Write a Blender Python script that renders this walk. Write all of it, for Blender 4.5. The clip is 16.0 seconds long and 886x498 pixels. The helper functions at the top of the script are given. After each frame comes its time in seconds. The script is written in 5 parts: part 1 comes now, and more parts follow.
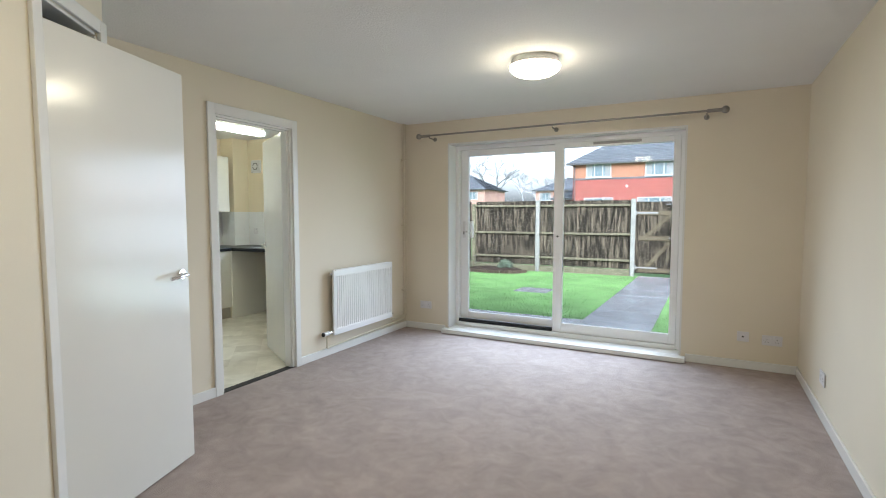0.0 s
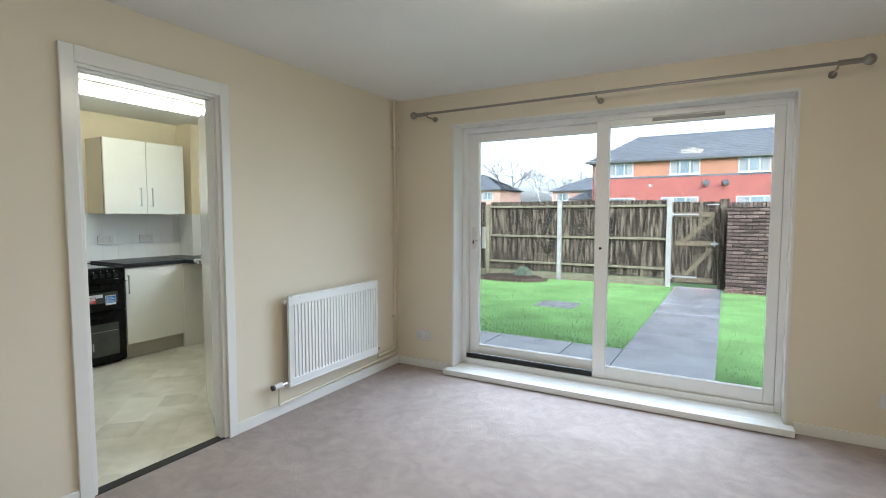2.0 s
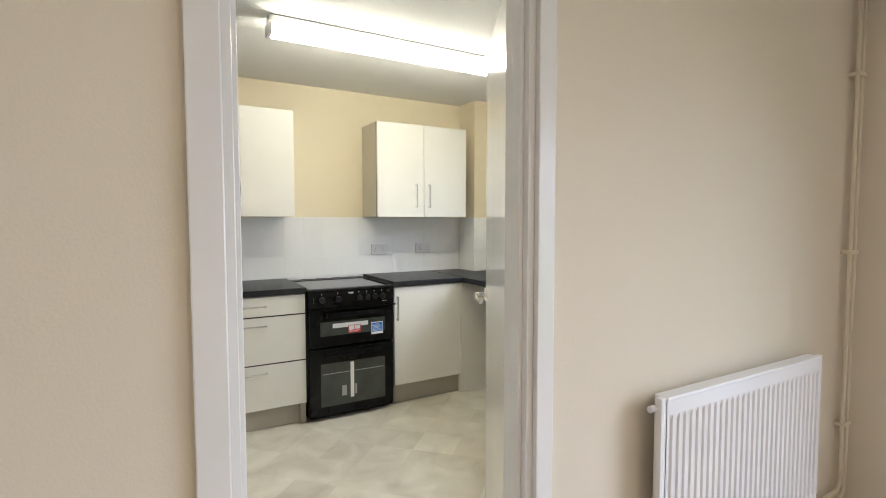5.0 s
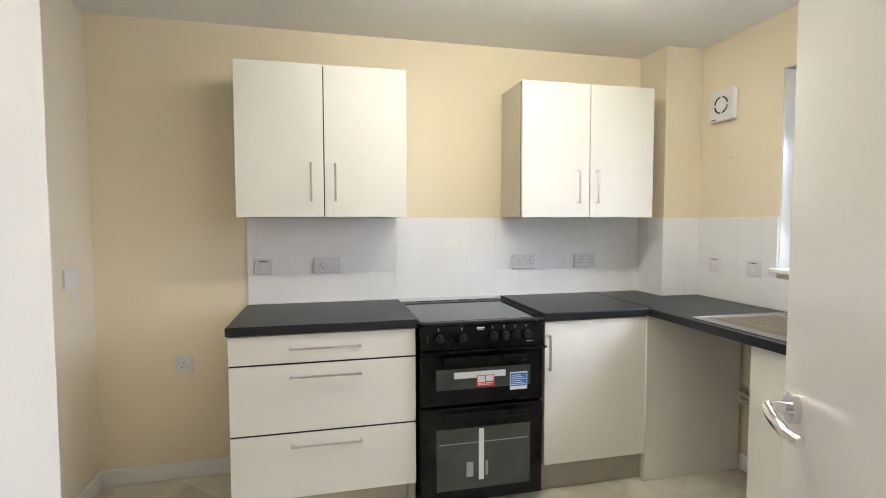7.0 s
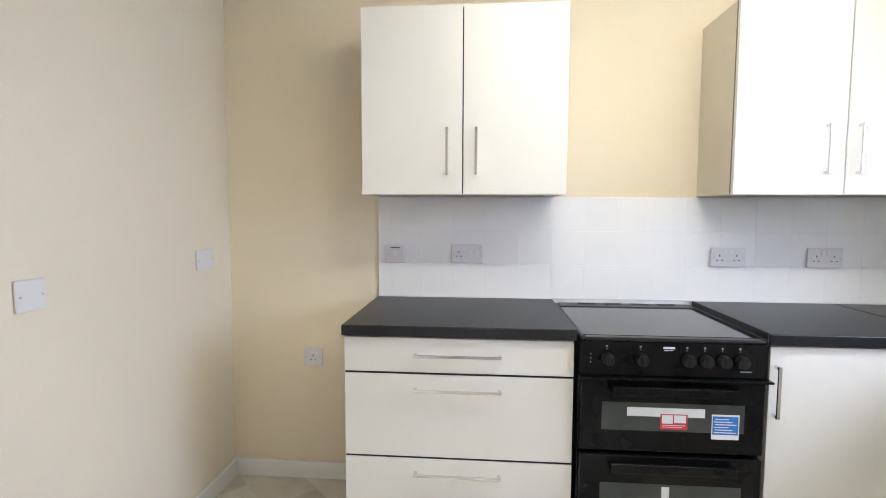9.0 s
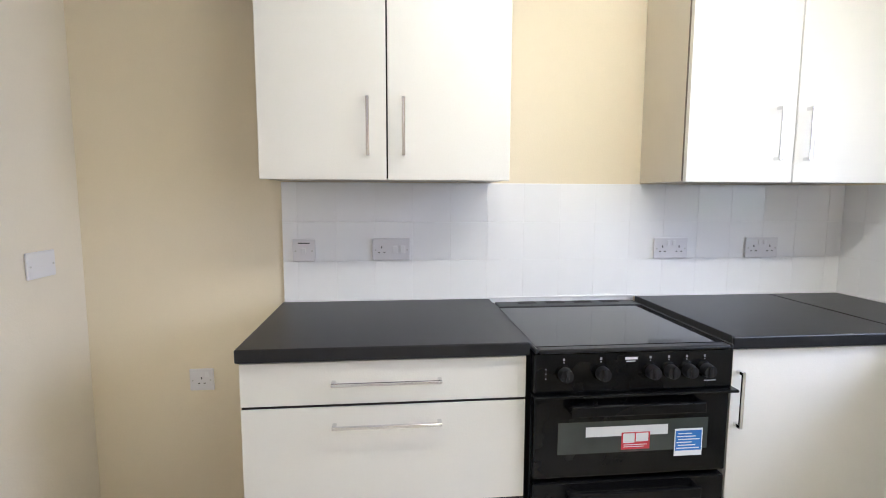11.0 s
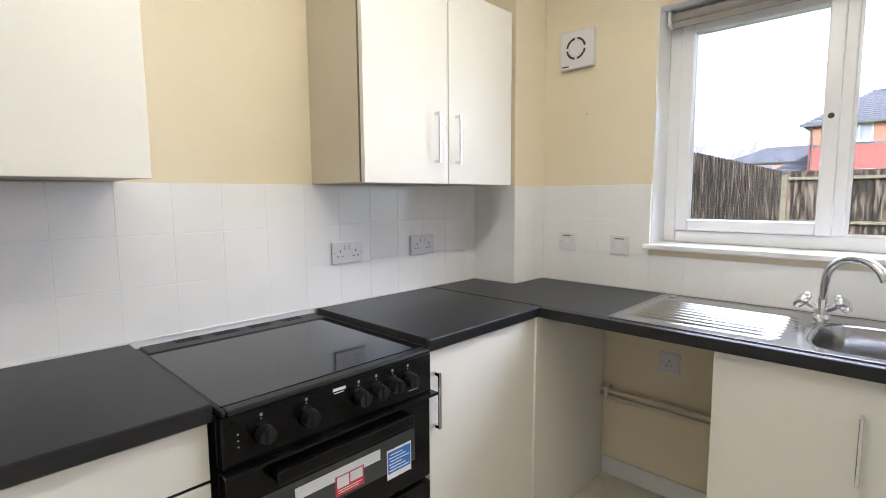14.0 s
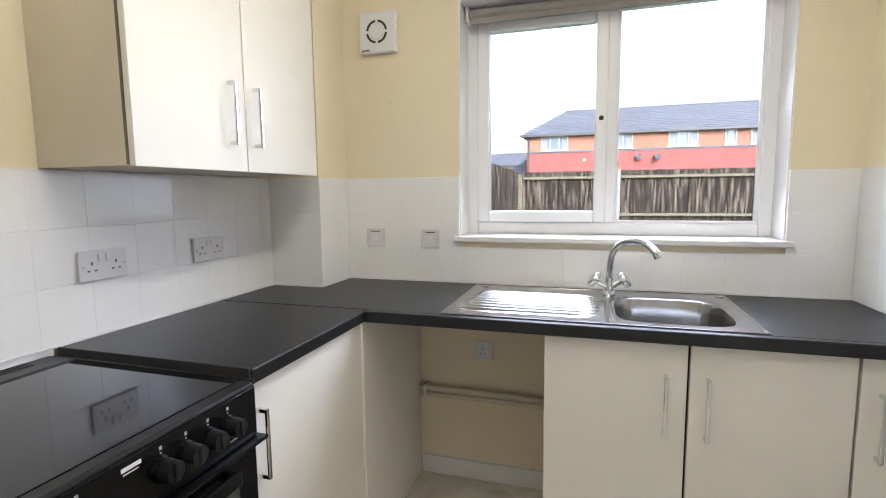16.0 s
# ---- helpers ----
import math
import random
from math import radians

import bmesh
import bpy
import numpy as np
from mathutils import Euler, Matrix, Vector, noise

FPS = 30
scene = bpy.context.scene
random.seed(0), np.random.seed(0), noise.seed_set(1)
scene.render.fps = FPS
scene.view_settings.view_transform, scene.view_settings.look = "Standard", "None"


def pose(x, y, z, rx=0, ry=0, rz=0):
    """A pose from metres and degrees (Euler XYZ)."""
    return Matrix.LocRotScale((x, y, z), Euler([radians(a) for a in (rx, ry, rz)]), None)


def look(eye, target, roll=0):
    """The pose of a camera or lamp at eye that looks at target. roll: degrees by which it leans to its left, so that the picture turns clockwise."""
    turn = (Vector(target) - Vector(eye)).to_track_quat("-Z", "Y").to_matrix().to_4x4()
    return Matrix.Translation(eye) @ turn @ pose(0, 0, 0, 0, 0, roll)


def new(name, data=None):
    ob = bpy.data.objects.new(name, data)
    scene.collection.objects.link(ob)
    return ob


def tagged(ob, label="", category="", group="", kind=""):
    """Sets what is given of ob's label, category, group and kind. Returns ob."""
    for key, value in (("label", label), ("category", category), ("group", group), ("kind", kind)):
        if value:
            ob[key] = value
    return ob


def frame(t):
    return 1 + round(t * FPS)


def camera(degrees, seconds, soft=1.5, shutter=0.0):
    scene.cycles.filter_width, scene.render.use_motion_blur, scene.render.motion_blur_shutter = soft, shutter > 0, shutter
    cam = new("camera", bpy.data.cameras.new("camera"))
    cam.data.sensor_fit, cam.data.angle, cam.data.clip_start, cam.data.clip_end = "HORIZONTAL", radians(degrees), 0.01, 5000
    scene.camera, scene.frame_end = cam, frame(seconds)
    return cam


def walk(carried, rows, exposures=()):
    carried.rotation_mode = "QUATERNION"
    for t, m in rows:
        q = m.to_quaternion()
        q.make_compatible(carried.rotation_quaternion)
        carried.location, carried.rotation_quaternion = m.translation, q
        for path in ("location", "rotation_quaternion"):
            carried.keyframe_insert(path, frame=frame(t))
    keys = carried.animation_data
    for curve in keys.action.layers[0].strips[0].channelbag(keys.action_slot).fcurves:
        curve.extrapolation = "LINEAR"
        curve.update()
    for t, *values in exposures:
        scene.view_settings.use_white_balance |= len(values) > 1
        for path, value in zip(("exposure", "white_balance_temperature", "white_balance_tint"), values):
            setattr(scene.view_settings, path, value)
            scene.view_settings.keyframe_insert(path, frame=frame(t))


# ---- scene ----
cam = camera(83.8, 16.0, soft=1.0)
PATH = [
    (0, (3.116, -4.915, 1.318), (2.178, -3.154, 1.182), -0.0),
    (0.5, (3.007, -4.586, 1.316), (2.085, -2.816, 1.181), -0.1),
    (1, (2.918, -4.26, 1.34), (2.003, -2.487, 1.205), -0.1),
    (1.5, (2.759, -3.957, 1.34), (1.825, -2.193, 1.205), -0.0),
    (2, (2.582, -3.679, 1.345), (1.59, -1.948, 1.212), 0.0),
    (2.5, (2.38, -3.41, 1.355), (1.286, -1.74, 1.227), 0.0),
    (3, (2.133, -3.203, 1.345), (0.885, -1.645, 1.22), 0.1),
    (3.5, (1.861, -3.018, 1.35), (0.443, -1.613, 1.228), 0.2),
    (4, (1.594, -2.858, 1.344), (0.031, -1.616, 1.228), 0.3),
    (4.2, (1.479, -2.82, 1.334), (-0.129, -1.637, 1.216), 0.3),
    (6.3, (0.281, -2.339, 1.333), (-1.592, -1.646, 1.227), -0.3),
    (6.5, (0.188, -2.31, 1.342), (-1.705, -1.676, 1.23), -0.2),
    (7, (-0.035, -2.223, 1.34), (-1.979, -1.766, 1.233), -0.1),
    (7.5, (-0.194, -2.183, 1.33), (-2.174, -1.93, 1.217), -0.0),
    (8, (-0.325, -2.167, 1.317), (-2.32, -2.114, 1.192), 0.2),
    (8.5, (-0.426, -2.147, 1.298), (-2.418, -2.265, 1.154), 0.2),
    (8.7, (-0.474, -2.145, 1.293), (-2.462, -2.309, 1.15), 0.2),
    (10.8, (-0.855, -2.241, 1.327), (-2.839, -2.126, 1.103), 0.2),
    (11, (-0.879, -2.216, 1.316), (-2.857, -2.014, 1.102), 0.2),
    (11.5, (-0.925, -2.15, 1.302), (-2.868, -1.726, 1.092), 0.1),
    (12, (-0.951, -2.122, 1.298), (-2.832, -1.474, 1.09), -0.0),
    (12.5, (-1.005, -2.121, 1.308), (-2.799, -1.261, 1.096), -0.1),
    (13, (-1.076, -2.144, 1.305), (-2.763, -1.088, 1.1), -0.3),
    (13.5, (-1.144, -2.175, 1.314), (-2.692, -0.926, 1.105), -0.3),
    (14, (-1.198, -2.195, 1.322), (-2.582, -0.767, 1.108), -0.4),
    (14.5, (-1.252, -2.193, 1.32), (-2.456, -0.61, 1.103), -0.5),
    (15, (-1.313, -2.162, 1.307), (-2.318, -0.447, 1.085), -0.6),
    (15.5, (-1.393, -2.124, 1.292), (-2.192, -0.304, 1.07), -0.6),
    (16, (-1.471, -2.118, 1.296), (-2.058, -0.219, 1.071), -0.6),
]
EXPOSURE = [(0.0, 2.72, 5480, 5), (2.0, 2.66, 5480, 4), (4.0, 2.72, 5850, 9), (6.5, 3.08, 5800, 17), (7.5, 3.05, 5680, 18), (9.0, 3.3, 5450, 20), (11.5, 3.28, 5420, 20), (13.0, 3.08, 5600, 19), (16.0, 2.94, 5700, 19)]
walk(cam, [(t, look(eye, target, roll)) for t, eye, target, roll in PATH], EXPOSURE)

# ---- world, sun and sky ----
world = bpy.data.worlds.new("sky")
scene.world = world
world.use_nodes = True
wn, wl = world.node_tree.nodes, world.node_tree.links
sky = wn.new("ShaderNodeTexSky")
sky.sky_type, sky.sun_disc = "NISHITA", False
sky.sun_elevation, sky.sun_rotation = radians(28), radians(150)
sky.air_density, sky.dust_density, sky.ozone_density = 1.0, 6.0, 0.5
grey = wn.new("ShaderNodeHueSaturation")
grey.inputs["Saturation"].default_value = 0.22
wl.new(sky.outputs["Color"], grey.inputs["Color"])
wl.new(grey.outputs["Color"], wn["Background"].inputs["Color"])
wn["Background"].inputs["Strength"].default_value = 0.12

sun = new("sun", bpy.data.lights.new("sun", "SUN"))
sun.data.energy, sun.data.angle, sun.data.color = 0.28, radians(30), (1.0, 0.96, 0.9)
sun.matrix_world = look((0, 0, 20), (-4, 8, 9.5))

# fill lamps added in the two glazed openings, slanting down like sky light
for nm, x, y, zs, w, h, watts in (("sky_fill_patio_door", 1.75, 0.03, (0.50, 1.10, 1.70), 2.1, 0.6, 2.0), ("sky_fill_kitchen_window", -1.42, 0.0, (1.385, 1.815), 1.1, 0.43, 0.9)):
    for z in zs:
        lamp = new(nm, bpy.data.lights.new(nm, "AREA"))
        lamp.data.shape, lamp.data.size, lamp.data.size_y = "RECTANGLE", w, h
        lamp.data.energy, lamp.data.color, lamp.data.spread = watts, (0.86, 0.93, 1.0), radians(125)
        lamp.matrix_world = look((x, y, z), (x, y - 1.0, z - 0.55))


# ---- materials ----
def mat(name, col, rough=0.5, metal=0.0, vary=0.06, scale=3.0, grain=0.0, bump=0.0, bscale=80.0, island=0.0, spec=0.5, coat=0.0, rnd=0.0):
    """A plain surface with variation at two scales and a fine relief."""
    m = bpy.data.materials.new(name)
    m.use_nodes = True
    n, l = m.node_tree.nodes, m.node_tree.links
    p = n["Principled BSDF"]
    p.inputs["Roughness"].default_value, p.inputs["Metallic"].default_value = rough, metal
    p.inputs["Specular IOR Level"].default_value = spec
    p.inputs["Coat Weight"].default_value = coat
    co = n.new("ShaderNodeTexCoord")
    big = n.new("ShaderNodeTexNoise")
    big.inputs["Scale"].default_value, big.inputs["Detail"].default_value = scale, 5
    l.new(co.outputs["Object"], big.inputs["Vector"])
    fine = n.new("ShaderNodeTexNoise")
    fine.inputs["Scale"].default_value, fine.inputs["Detail"].default_value = bscale, 3
    l.new(co.outputs["Object"], fine.inputs["Vector"])
    mix = n.new("ShaderNodeMix")
    mix.data_type = "RGBA"
    mix.inputs[6].default_value = (*[c * (1 - vary) for c in col], 1)
    mix.inputs[7].default_value = (*[min(1, c * (1 + vary)) for c in col], 1)
    ramp = n.new("ShaderNodeMapRange")
    ramp.inputs[1].default_value, ramp.inputs[2].default_value = 0.3, 0.7
    l.new(big.outputs["Fac"], ramp.inputs[0])
    l.new(ramp.outputs[0], mix.inputs[0])
    out = mix.outputs[2]
    if grain or rnd:
        hsv = n.new("ShaderNodeHueSaturation")
        add = n.new("ShaderNodeMath")
        add.operation = "MULTIPLY_ADD"
        add.inputs[1].default_value, add.inputs[2].default_value = 2 * grain, 1 - grain
        l.new(fine.outputs["Fac"], add.inputs[0])
        val = add.outputs[0]
        if rnd:
            info = n.new("ShaderNodeObjectInfo")
            more = n.new("ShaderNodeMath")
            more.operation = "MULTIPLY_ADD"
            more.inputs[1].default_value, more.inputs[2].default_value = 2 * rnd, -rnd
            l.new(info.outputs["Random"], more.inputs[0])
            tot = n.new("ShaderNodeMath")
            l.new(val, tot.inputs[0])
            l.new(more.outputs[0], tot.inputs[1])
            val = tot.outputs[0]
        l.new(val, hsv.inputs["Value"])
        l.new(out, hsv.inputs["Color"])
        out = hsv.outputs["Color"]
    l.new(out, p.inputs["Base Color"])
    if bump:
        b = n.new("ShaderNodeBump")
        b.inputs["Strength"].default_value, b.inputs["Distance"].default_value = bump, 0.004
        l.new(fine.outputs["Fac"], b.inputs["Height"])
        l.new(b.outputs[0], p.inputs["Normal"])
    return m


def glow(name, col, strength):
    m = mat(name, (0.8, 0.8, 0.8), 0.4)
    p = m.node_tree.nodes["Principled BSDF"]
    p.inputs["Emission Color"].default_value, p.inputs["Emission Strength"].default_value = (*col, 1), strength
    return m


def clear(name, tint=(1, 1, 1), rough=0.0):
    m = bpy.data.materials.new(name)
    m.use_nodes = True
    p = m.node_tree.nodes["Principled BSDF"]
    p.inputs["Base Color"].default_value = (*tint, 1)
    p.inputs["Transmission Weight"].default_value, p.inputs["Roughness"].default_value, p.inputs["IOR"].default_value = 1, rough, 1.2
    return m


M_WALL = mat("cream_emulsion", (0.73, 0.665, 0.545), 0.75, vary=0.025, scale=1.2, bump=0.12, bscale=160, grain=0.02)
M_KWALL = mat("cream_kitchen_emulsion", (0.78, 0.69, 0.515), 0.7, vary=0.025, scale=1.2, bump=0.12, bscale=160, grain=0.02)
M_PALE = mat("pale_emulsion", (0.74, 0.71, 0.65), 0.7, vary=0.02, scale=1.2, bump=0.12, bscale=160, grain=0.02)
M_CEIL = mat("ceiling_emulsion", (0.80, 0.79, 0.77), 0.85, vary=0.02, scale=1.5, bump=0.5, bscale=90)
M_GLOSS = mat("white_gloss_paint", (0.78, 0.775, 0.76), 0.22, vary=0.02, scale=2, bump=0.05, bscale=30)
M_DOOR = mat("white_door_paint", (0.76, 0.75, 0.72), 0.16, vary=0.02, scale=2, bump=0.04, bscale=20)
M_UPVC = mat("white_upvc", (0.86, 0.86, 0.87), 0.3, vary=0.015, scale=2)
M_CARPET = mat("taupe_carpet", (0.385, 0.325, 0.305), 0.97, vary=0.04, scale=7.0, grain=0.3, bump=1.0, bscale=260, spec=0.1)


def brushed_pile(m):
    """Pale and dark smudges where the pile lies different ways."""
    n, l = m.node_tree.nodes, m.node_tree.links
    p = n["Principled BSDF"]
    old = p.inputs["Base Color"].links[0].from_socket
    co = n.new("ShaderNodeTexCoord")
    val = None
    for scale, warp, strength in ((1.7, 2.5, 0.22), (6.5, 1.4, 0.30)):
        no = n.new("ShaderNodeTexNoise")
        no.inputs["Scale"].default_value, no.inputs["Detail"].default_value, no.inputs["Roughness"].default_value, no.inputs["Distortion"].default_value = scale, 9, 0.62, warp
        l.new(co.outputs["Object"], no.inputs["Vector"])
        k = n.new("ShaderNodeMath")
        k.operation = "MULTIPLY_ADD"
        k.inputs[1].default_value, k.inputs[2].default_value = 2 * strength, 1 - strength if val is None else -strength
        l.new(no.outputs["Fac"], k.inputs[0])
        if val is not None:
            both = n.new("ShaderNodeMath")
            l.new(val, both.inputs[0])
            l.new(k.outputs[0], both.inputs[1])
            k = both
        val = k.outputs[0]
    hs = n.new("ShaderNodeHueSaturation")
    l.new(val, hs.inputs["Value"])
    l.new(old, hs.inputs["Color"])
    l.new(hs.outputs[0], p.inputs["Base Color"])


brushed_pile(M_CARPET)
M_FRONT = mat("cream_unit_front", (0.765, 0.745, 0.69), 0.42, vary=0.015, scale=3, bump=0.12, bscale=220, grain=0.015)
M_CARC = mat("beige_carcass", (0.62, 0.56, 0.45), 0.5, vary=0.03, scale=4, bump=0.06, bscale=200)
# near-black for joints and slots, and for shade painted into front gaps
M_EDGE = mat("dark_joint_gap_shade", (0.01, 0.009, 0.008), 0.8, vary=0.1)
M_PLINTH = mat("grey_beige_plinth", (0.42, 0.39, 0.33), 0.45, vary=0.05, scale=6)
M_TOP = mat("black_laminate", (0.012, 0.0125, 0.014), 0.36, vary=0.2, scale=20, grain=0.3, bump=0.15, bscale=420, spec=0.4)
M_TILE = mat("white_glazed_tile", (0.84, 0.84, 0.845), 0.12, vary=0.012, scale=3, bump=0.05, bscale=18, grain=0.0, rnd=0.012)
M_GROUT = mat("pale_grout", (0.81, 0.81, 0.805), 0.85, vary=0.06, scale=20)
M_CHROME = mat("chrome", (0.75, 0.75, 0.76), 0.12, 1.0, vary=0.02)
M_SATIN = mat("satin_nickel", (0.55, 0.54, 0.52), 0.3, 1.0, vary=0.03)
M_POLE = mat("grey_metal_pole", (0.30, 0.285, 0.26), 0.35, 0.9, vary=0.05)
M_STEEL = mat("brushed_steel", (0.40, 0.395, 0.39), 0.17, 1.0, vary=0.03, scale=15)
M_BLACK = mat("black_enamel", (0.006, 0.006, 0.006), 0.16, vary=0.2, scale=6, spec=0.2)
M_HOB = mat("black_hob_glass", (0.01, 0.01, 0.011), 0.06, vary=0.1, scale=4)
M_SATBLACK = mat("satin_black_metal", (0.012, 0.012, 0.013), 0.32, vary=0.15, scale=8, spec=0.3)
M_GASKET = mat("brown_edge_band", (0.15, 0.125, 0.10), 0.6, vary=0.1)
M_RUBBER = mat("black_rubber", (0.012, 0.012, 0.014), 0.6, vary=0.2)
M_OVENGLASS = mat("dark_oven_glass", (0.055, 0.062, 0.055), 0.07, vary=0.25, scale=5)
M_PLASTIC = mat("white_plastic", (0.74, 0.73, 0.74), 0.35, vary=0.015)
M_PLATE = mat("grey_white_plate", (0.70, 0.685, 0.70), 0.4, vary=0.02)
M_GREYPL = mat("grey_plastic", (0.32, 0.31, 0.31), 0.4, vary=0.05)
M_SLOT = mat("dark_slot", (0.03, 0.03, 0.03), 0.6, vary=0.1)
M_RED = mat("red_label", (0.55, 0.03, 0.04), 0.4, vary=0.05)
M_BLUE = mat("blue_label", (0.03, 0.17, 0.5), 0.35, vary=0.04)
M_PAPER = mat("white_paper", (0.78, 0.78, 0.76), 0.6, vary=0.03)
M_PIPE = mat("cream_painted_pipe", (0.66, 0.60, 0.47), 0.35, vary=0.03, bump=0.05, bscale=40)
M_RADI = mat("white_radiator_enamel", (0.80, 0.80, 0.81), 0.28, vary=0.01)
M_BLIND = mat("grey_blind_fabric", (0.30, 0.28, 0.26), 0.85, vary=0.08, scale=30, bump=0.3, bscale=600)
M_PANE = clear("window_glass")
M_LAMP = glow("lit_lamp_glass", (1.0, 0.80, 0.52), 6.6)
M_TUBE = glow("lit_tube_diffuser", (1.0, 0.93, 0.68), 3.7)
M_THRESH = mat("dark_threshold_strip", (0.02, 0.017, 0.015), 0.7, vary=0.2, scale=30)
M_GRASS = mat("lawn", (0.105, 0.19, 0.062), 0.9, vary=0.28, scale=1.6, grain=0.35, bump=1.0, bscale=90, spec=0.2)
M_BLADE = mat("grass_blade", (0.098, 0.19, 0.056), 0.6, vary=0.35, scale=2.5)
M_SLAB = mat("wet_concrete_slab", (0.15, 0.155, 0.17), 0.24, vary=0.16, scale=2.5, grain=0.2, bump=0.3, bscale=120, rnd=0.06)
M_POST = mat("concrete_post", (0.135, 0.135, 0.125), 0.85, vary=0.12, scale=6, grain=0.15, bump=0.4, bscale=90)
M_SOIL = mat("dark_soil", (0.028, 0.021, 0.016), 0.95, vary=0.4, scale=12, bump=1.0, bscale=60, spec=0.12)


def streaked(name, dark, light, sx=11.0, rough=0.9):
    """Weathered upright boards: pale flakes on dark wood, drawn out along z."""
    m = mat(name, dark, rough, vary=0.2, scale=5, grain=0.25, bump=0.5, bscale=70, rnd=0.25, spec=0.12)
    n, l = m.node_tree.nodes, m.node_tree.links
    p = n["Principled BSDF"]
    old = p.inputs["Base Color"].links[0].from_socket
    co = n.new("ShaderNodeTexCoord")
    mp = n.new("ShaderNodeMapping")
    mp.inputs["Scale"].default_value = (sx, sx, 2.4)
    l.new(co.outputs["Object"], mp.inputs["Vector"])
    info = n.new("ShaderNodeObjectInfo")
    far = n.new("ShaderNodeMath")
    far.operation = "MULTIPLY"
    far.inputs[1].default_value = 90.0
    l.new(info.outputs["Random"], far.inputs[0])
    l.new(far.outputs[0], mp.inputs["Location"])
    no = n.new("ShaderNodeTexNoise")
    no.inputs["Scale"].default_value, no.inputs["Detail"].default_value = 1.0, 6
    l.new(mp.outputs[0], no.inputs["Vector"])
    rg = n.new("ShaderNodeMapRange")
    rg.inputs[1].default_value, rg.inputs[2].default_value = 0.47, 0.67
    l.new(no.outputs["Fac"], rg.inputs[0])
    mx = n.new("ShaderNodeMix")
    mx.data_type = "RGBA"
    mx.inputs[7].default_value = (*light, 1)
    l.new(rg.outputs[0], mx.inputs[0])
    l.new(old, mx.inputs[6])
    l.new(mx.outputs[2], p.inputs["Base Color"])
    return m


M_FENCE = streaked("weathered_fence_wood", (0.013, 0.0108, 0.008), (0.088, 0.073, 0.053), sx=18)
M_RAIL = mat("green_stained_rail", (0.085, 0.08, 0.054), 0.9, vary=0.2, scale=8, grain=0.2, bump=0.4, bscale=90, spec=0.12)

M_BRACE = mat("brown_gate_brace", (0.065, 0.054, 0.036), 0.9, vary=0.25, scale=8, grain=0.25, bump=0.4, bscale=90, spec=0.12)


def vinyl():
    """Sheet vinyl printed with stone-coloured squares laid diagonally."""
    m = mat("stone_print_vinyl", (0.5, 0.5, 0.5), 0.32, bump=0.08, bscale=120)
    n, l = m.node_tree.nodes, m.node_tree.links
    p = n["Principled BSDF"]
    co = n.new("ShaderNodeTexCoord")
    no = n.new("ShaderNodeTexNoise")
    no.inputs["Scale"].default_value, no.inputs["Detail"].default_value, no.inputs["Distortion"].default_value = 4.5, 6, 0.8
    l.new(co.outputs["Object"], no.inputs["Vector"])
    cell = n.new("ShaderNodeCombineXYZ")
    for i, (way, start) in enumerate((((0.7071, -0.7071, 0), 0.377), ((0.7071, 0.7071, 0), -2.075))):
        dot = n.new("ShaderNodeVectorMath")
        dot.operation = "DOT_PRODUCT"
        dot.inputs[1].default_value = way
        l.new(co.outputs["Object"], dot.inputs[0])
        count = n.new("ShaderNodeMath")
        count.operation = "MULTIPLY_ADD"
        count.inputs[1].default_value, count.inputs[2].default_value = 1 / 0.239, -start / 0.239
        l.new(dot.outputs["Value"], count.inputs[0])
        whole = n.new("ShaderNodeMath")
        whole.operation = "FLOOR"
        l.new(count.outputs[0], whole.inputs[0])
        l.new(whole.outputs[0], cell.inputs[i])
    tone = n.new("ShaderNodeTexWhiteNoise")
    tone.noise_dimensions = "2D"
    l.new(cell.outputs[0], tone.inputs["Vector"])
    both = n.new("ShaderNodeMath")
    both.operation = "MULTIPLY_ADD"
    both.inputs[1].default_value = 0.55
    l.new(tone.outputs["Value"], both.inputs[0])
    half = n.new("ShaderNodeMath")
    half.operation = "MULTIPLY_ADD"
    half.inputs[1].default_value, half.inputs[2].default_value = 1.5, -0.53
    l.new(no.outputs["Fac"], half.inputs[0])
    l.new(half.outputs[0], both.inputs[2])
    mx = n.new("ShaderNodeMix")
    mx.data_type = "RGBA"
    mx.inputs[6].default_value, mx.inputs[7].default_value = (0.50, 0.455, 0.365, 1), (0.82, 0.78, 0.675, 1)
    l.new(both.outputs[0], mx.inputs[0])
    l.new(mx.outputs[2], p.inputs["Base Color"])
    return m


M_VINYL = vinyl()


# ---- building helpers ----
def bm_box(lo, hi, bevel=0.0, bm=None, seg=2):
    own = bm is None
    b = bmesh.new()
    bmesh.ops.create_cube(b, size=1)
    for v in b.verts:
        v.co = Vector([lo[i] + (v.co[i] + 0.5) * (hi[i] - lo[i]) for i in range(3)])
    if bevel:
        bmesh.ops.bevel(b, geom=b.edges[:], offset=bevel, segments=seg, affect="EDGES", profile=0.5)
    if own:
        return b
    join(bm, b)
    return bm


def join(bm, other, m=None):
    tmp = bpy.data.meshes.new("tmp")
    if m is not None:
        bmesh.ops.transform(other, matrix=m, verts=other.verts)
    other.to_mesh(tmp)
    other.free()
    bm.from_mesh(tmp)
    bpy.data.meshes.remove(tmp)
    return bm


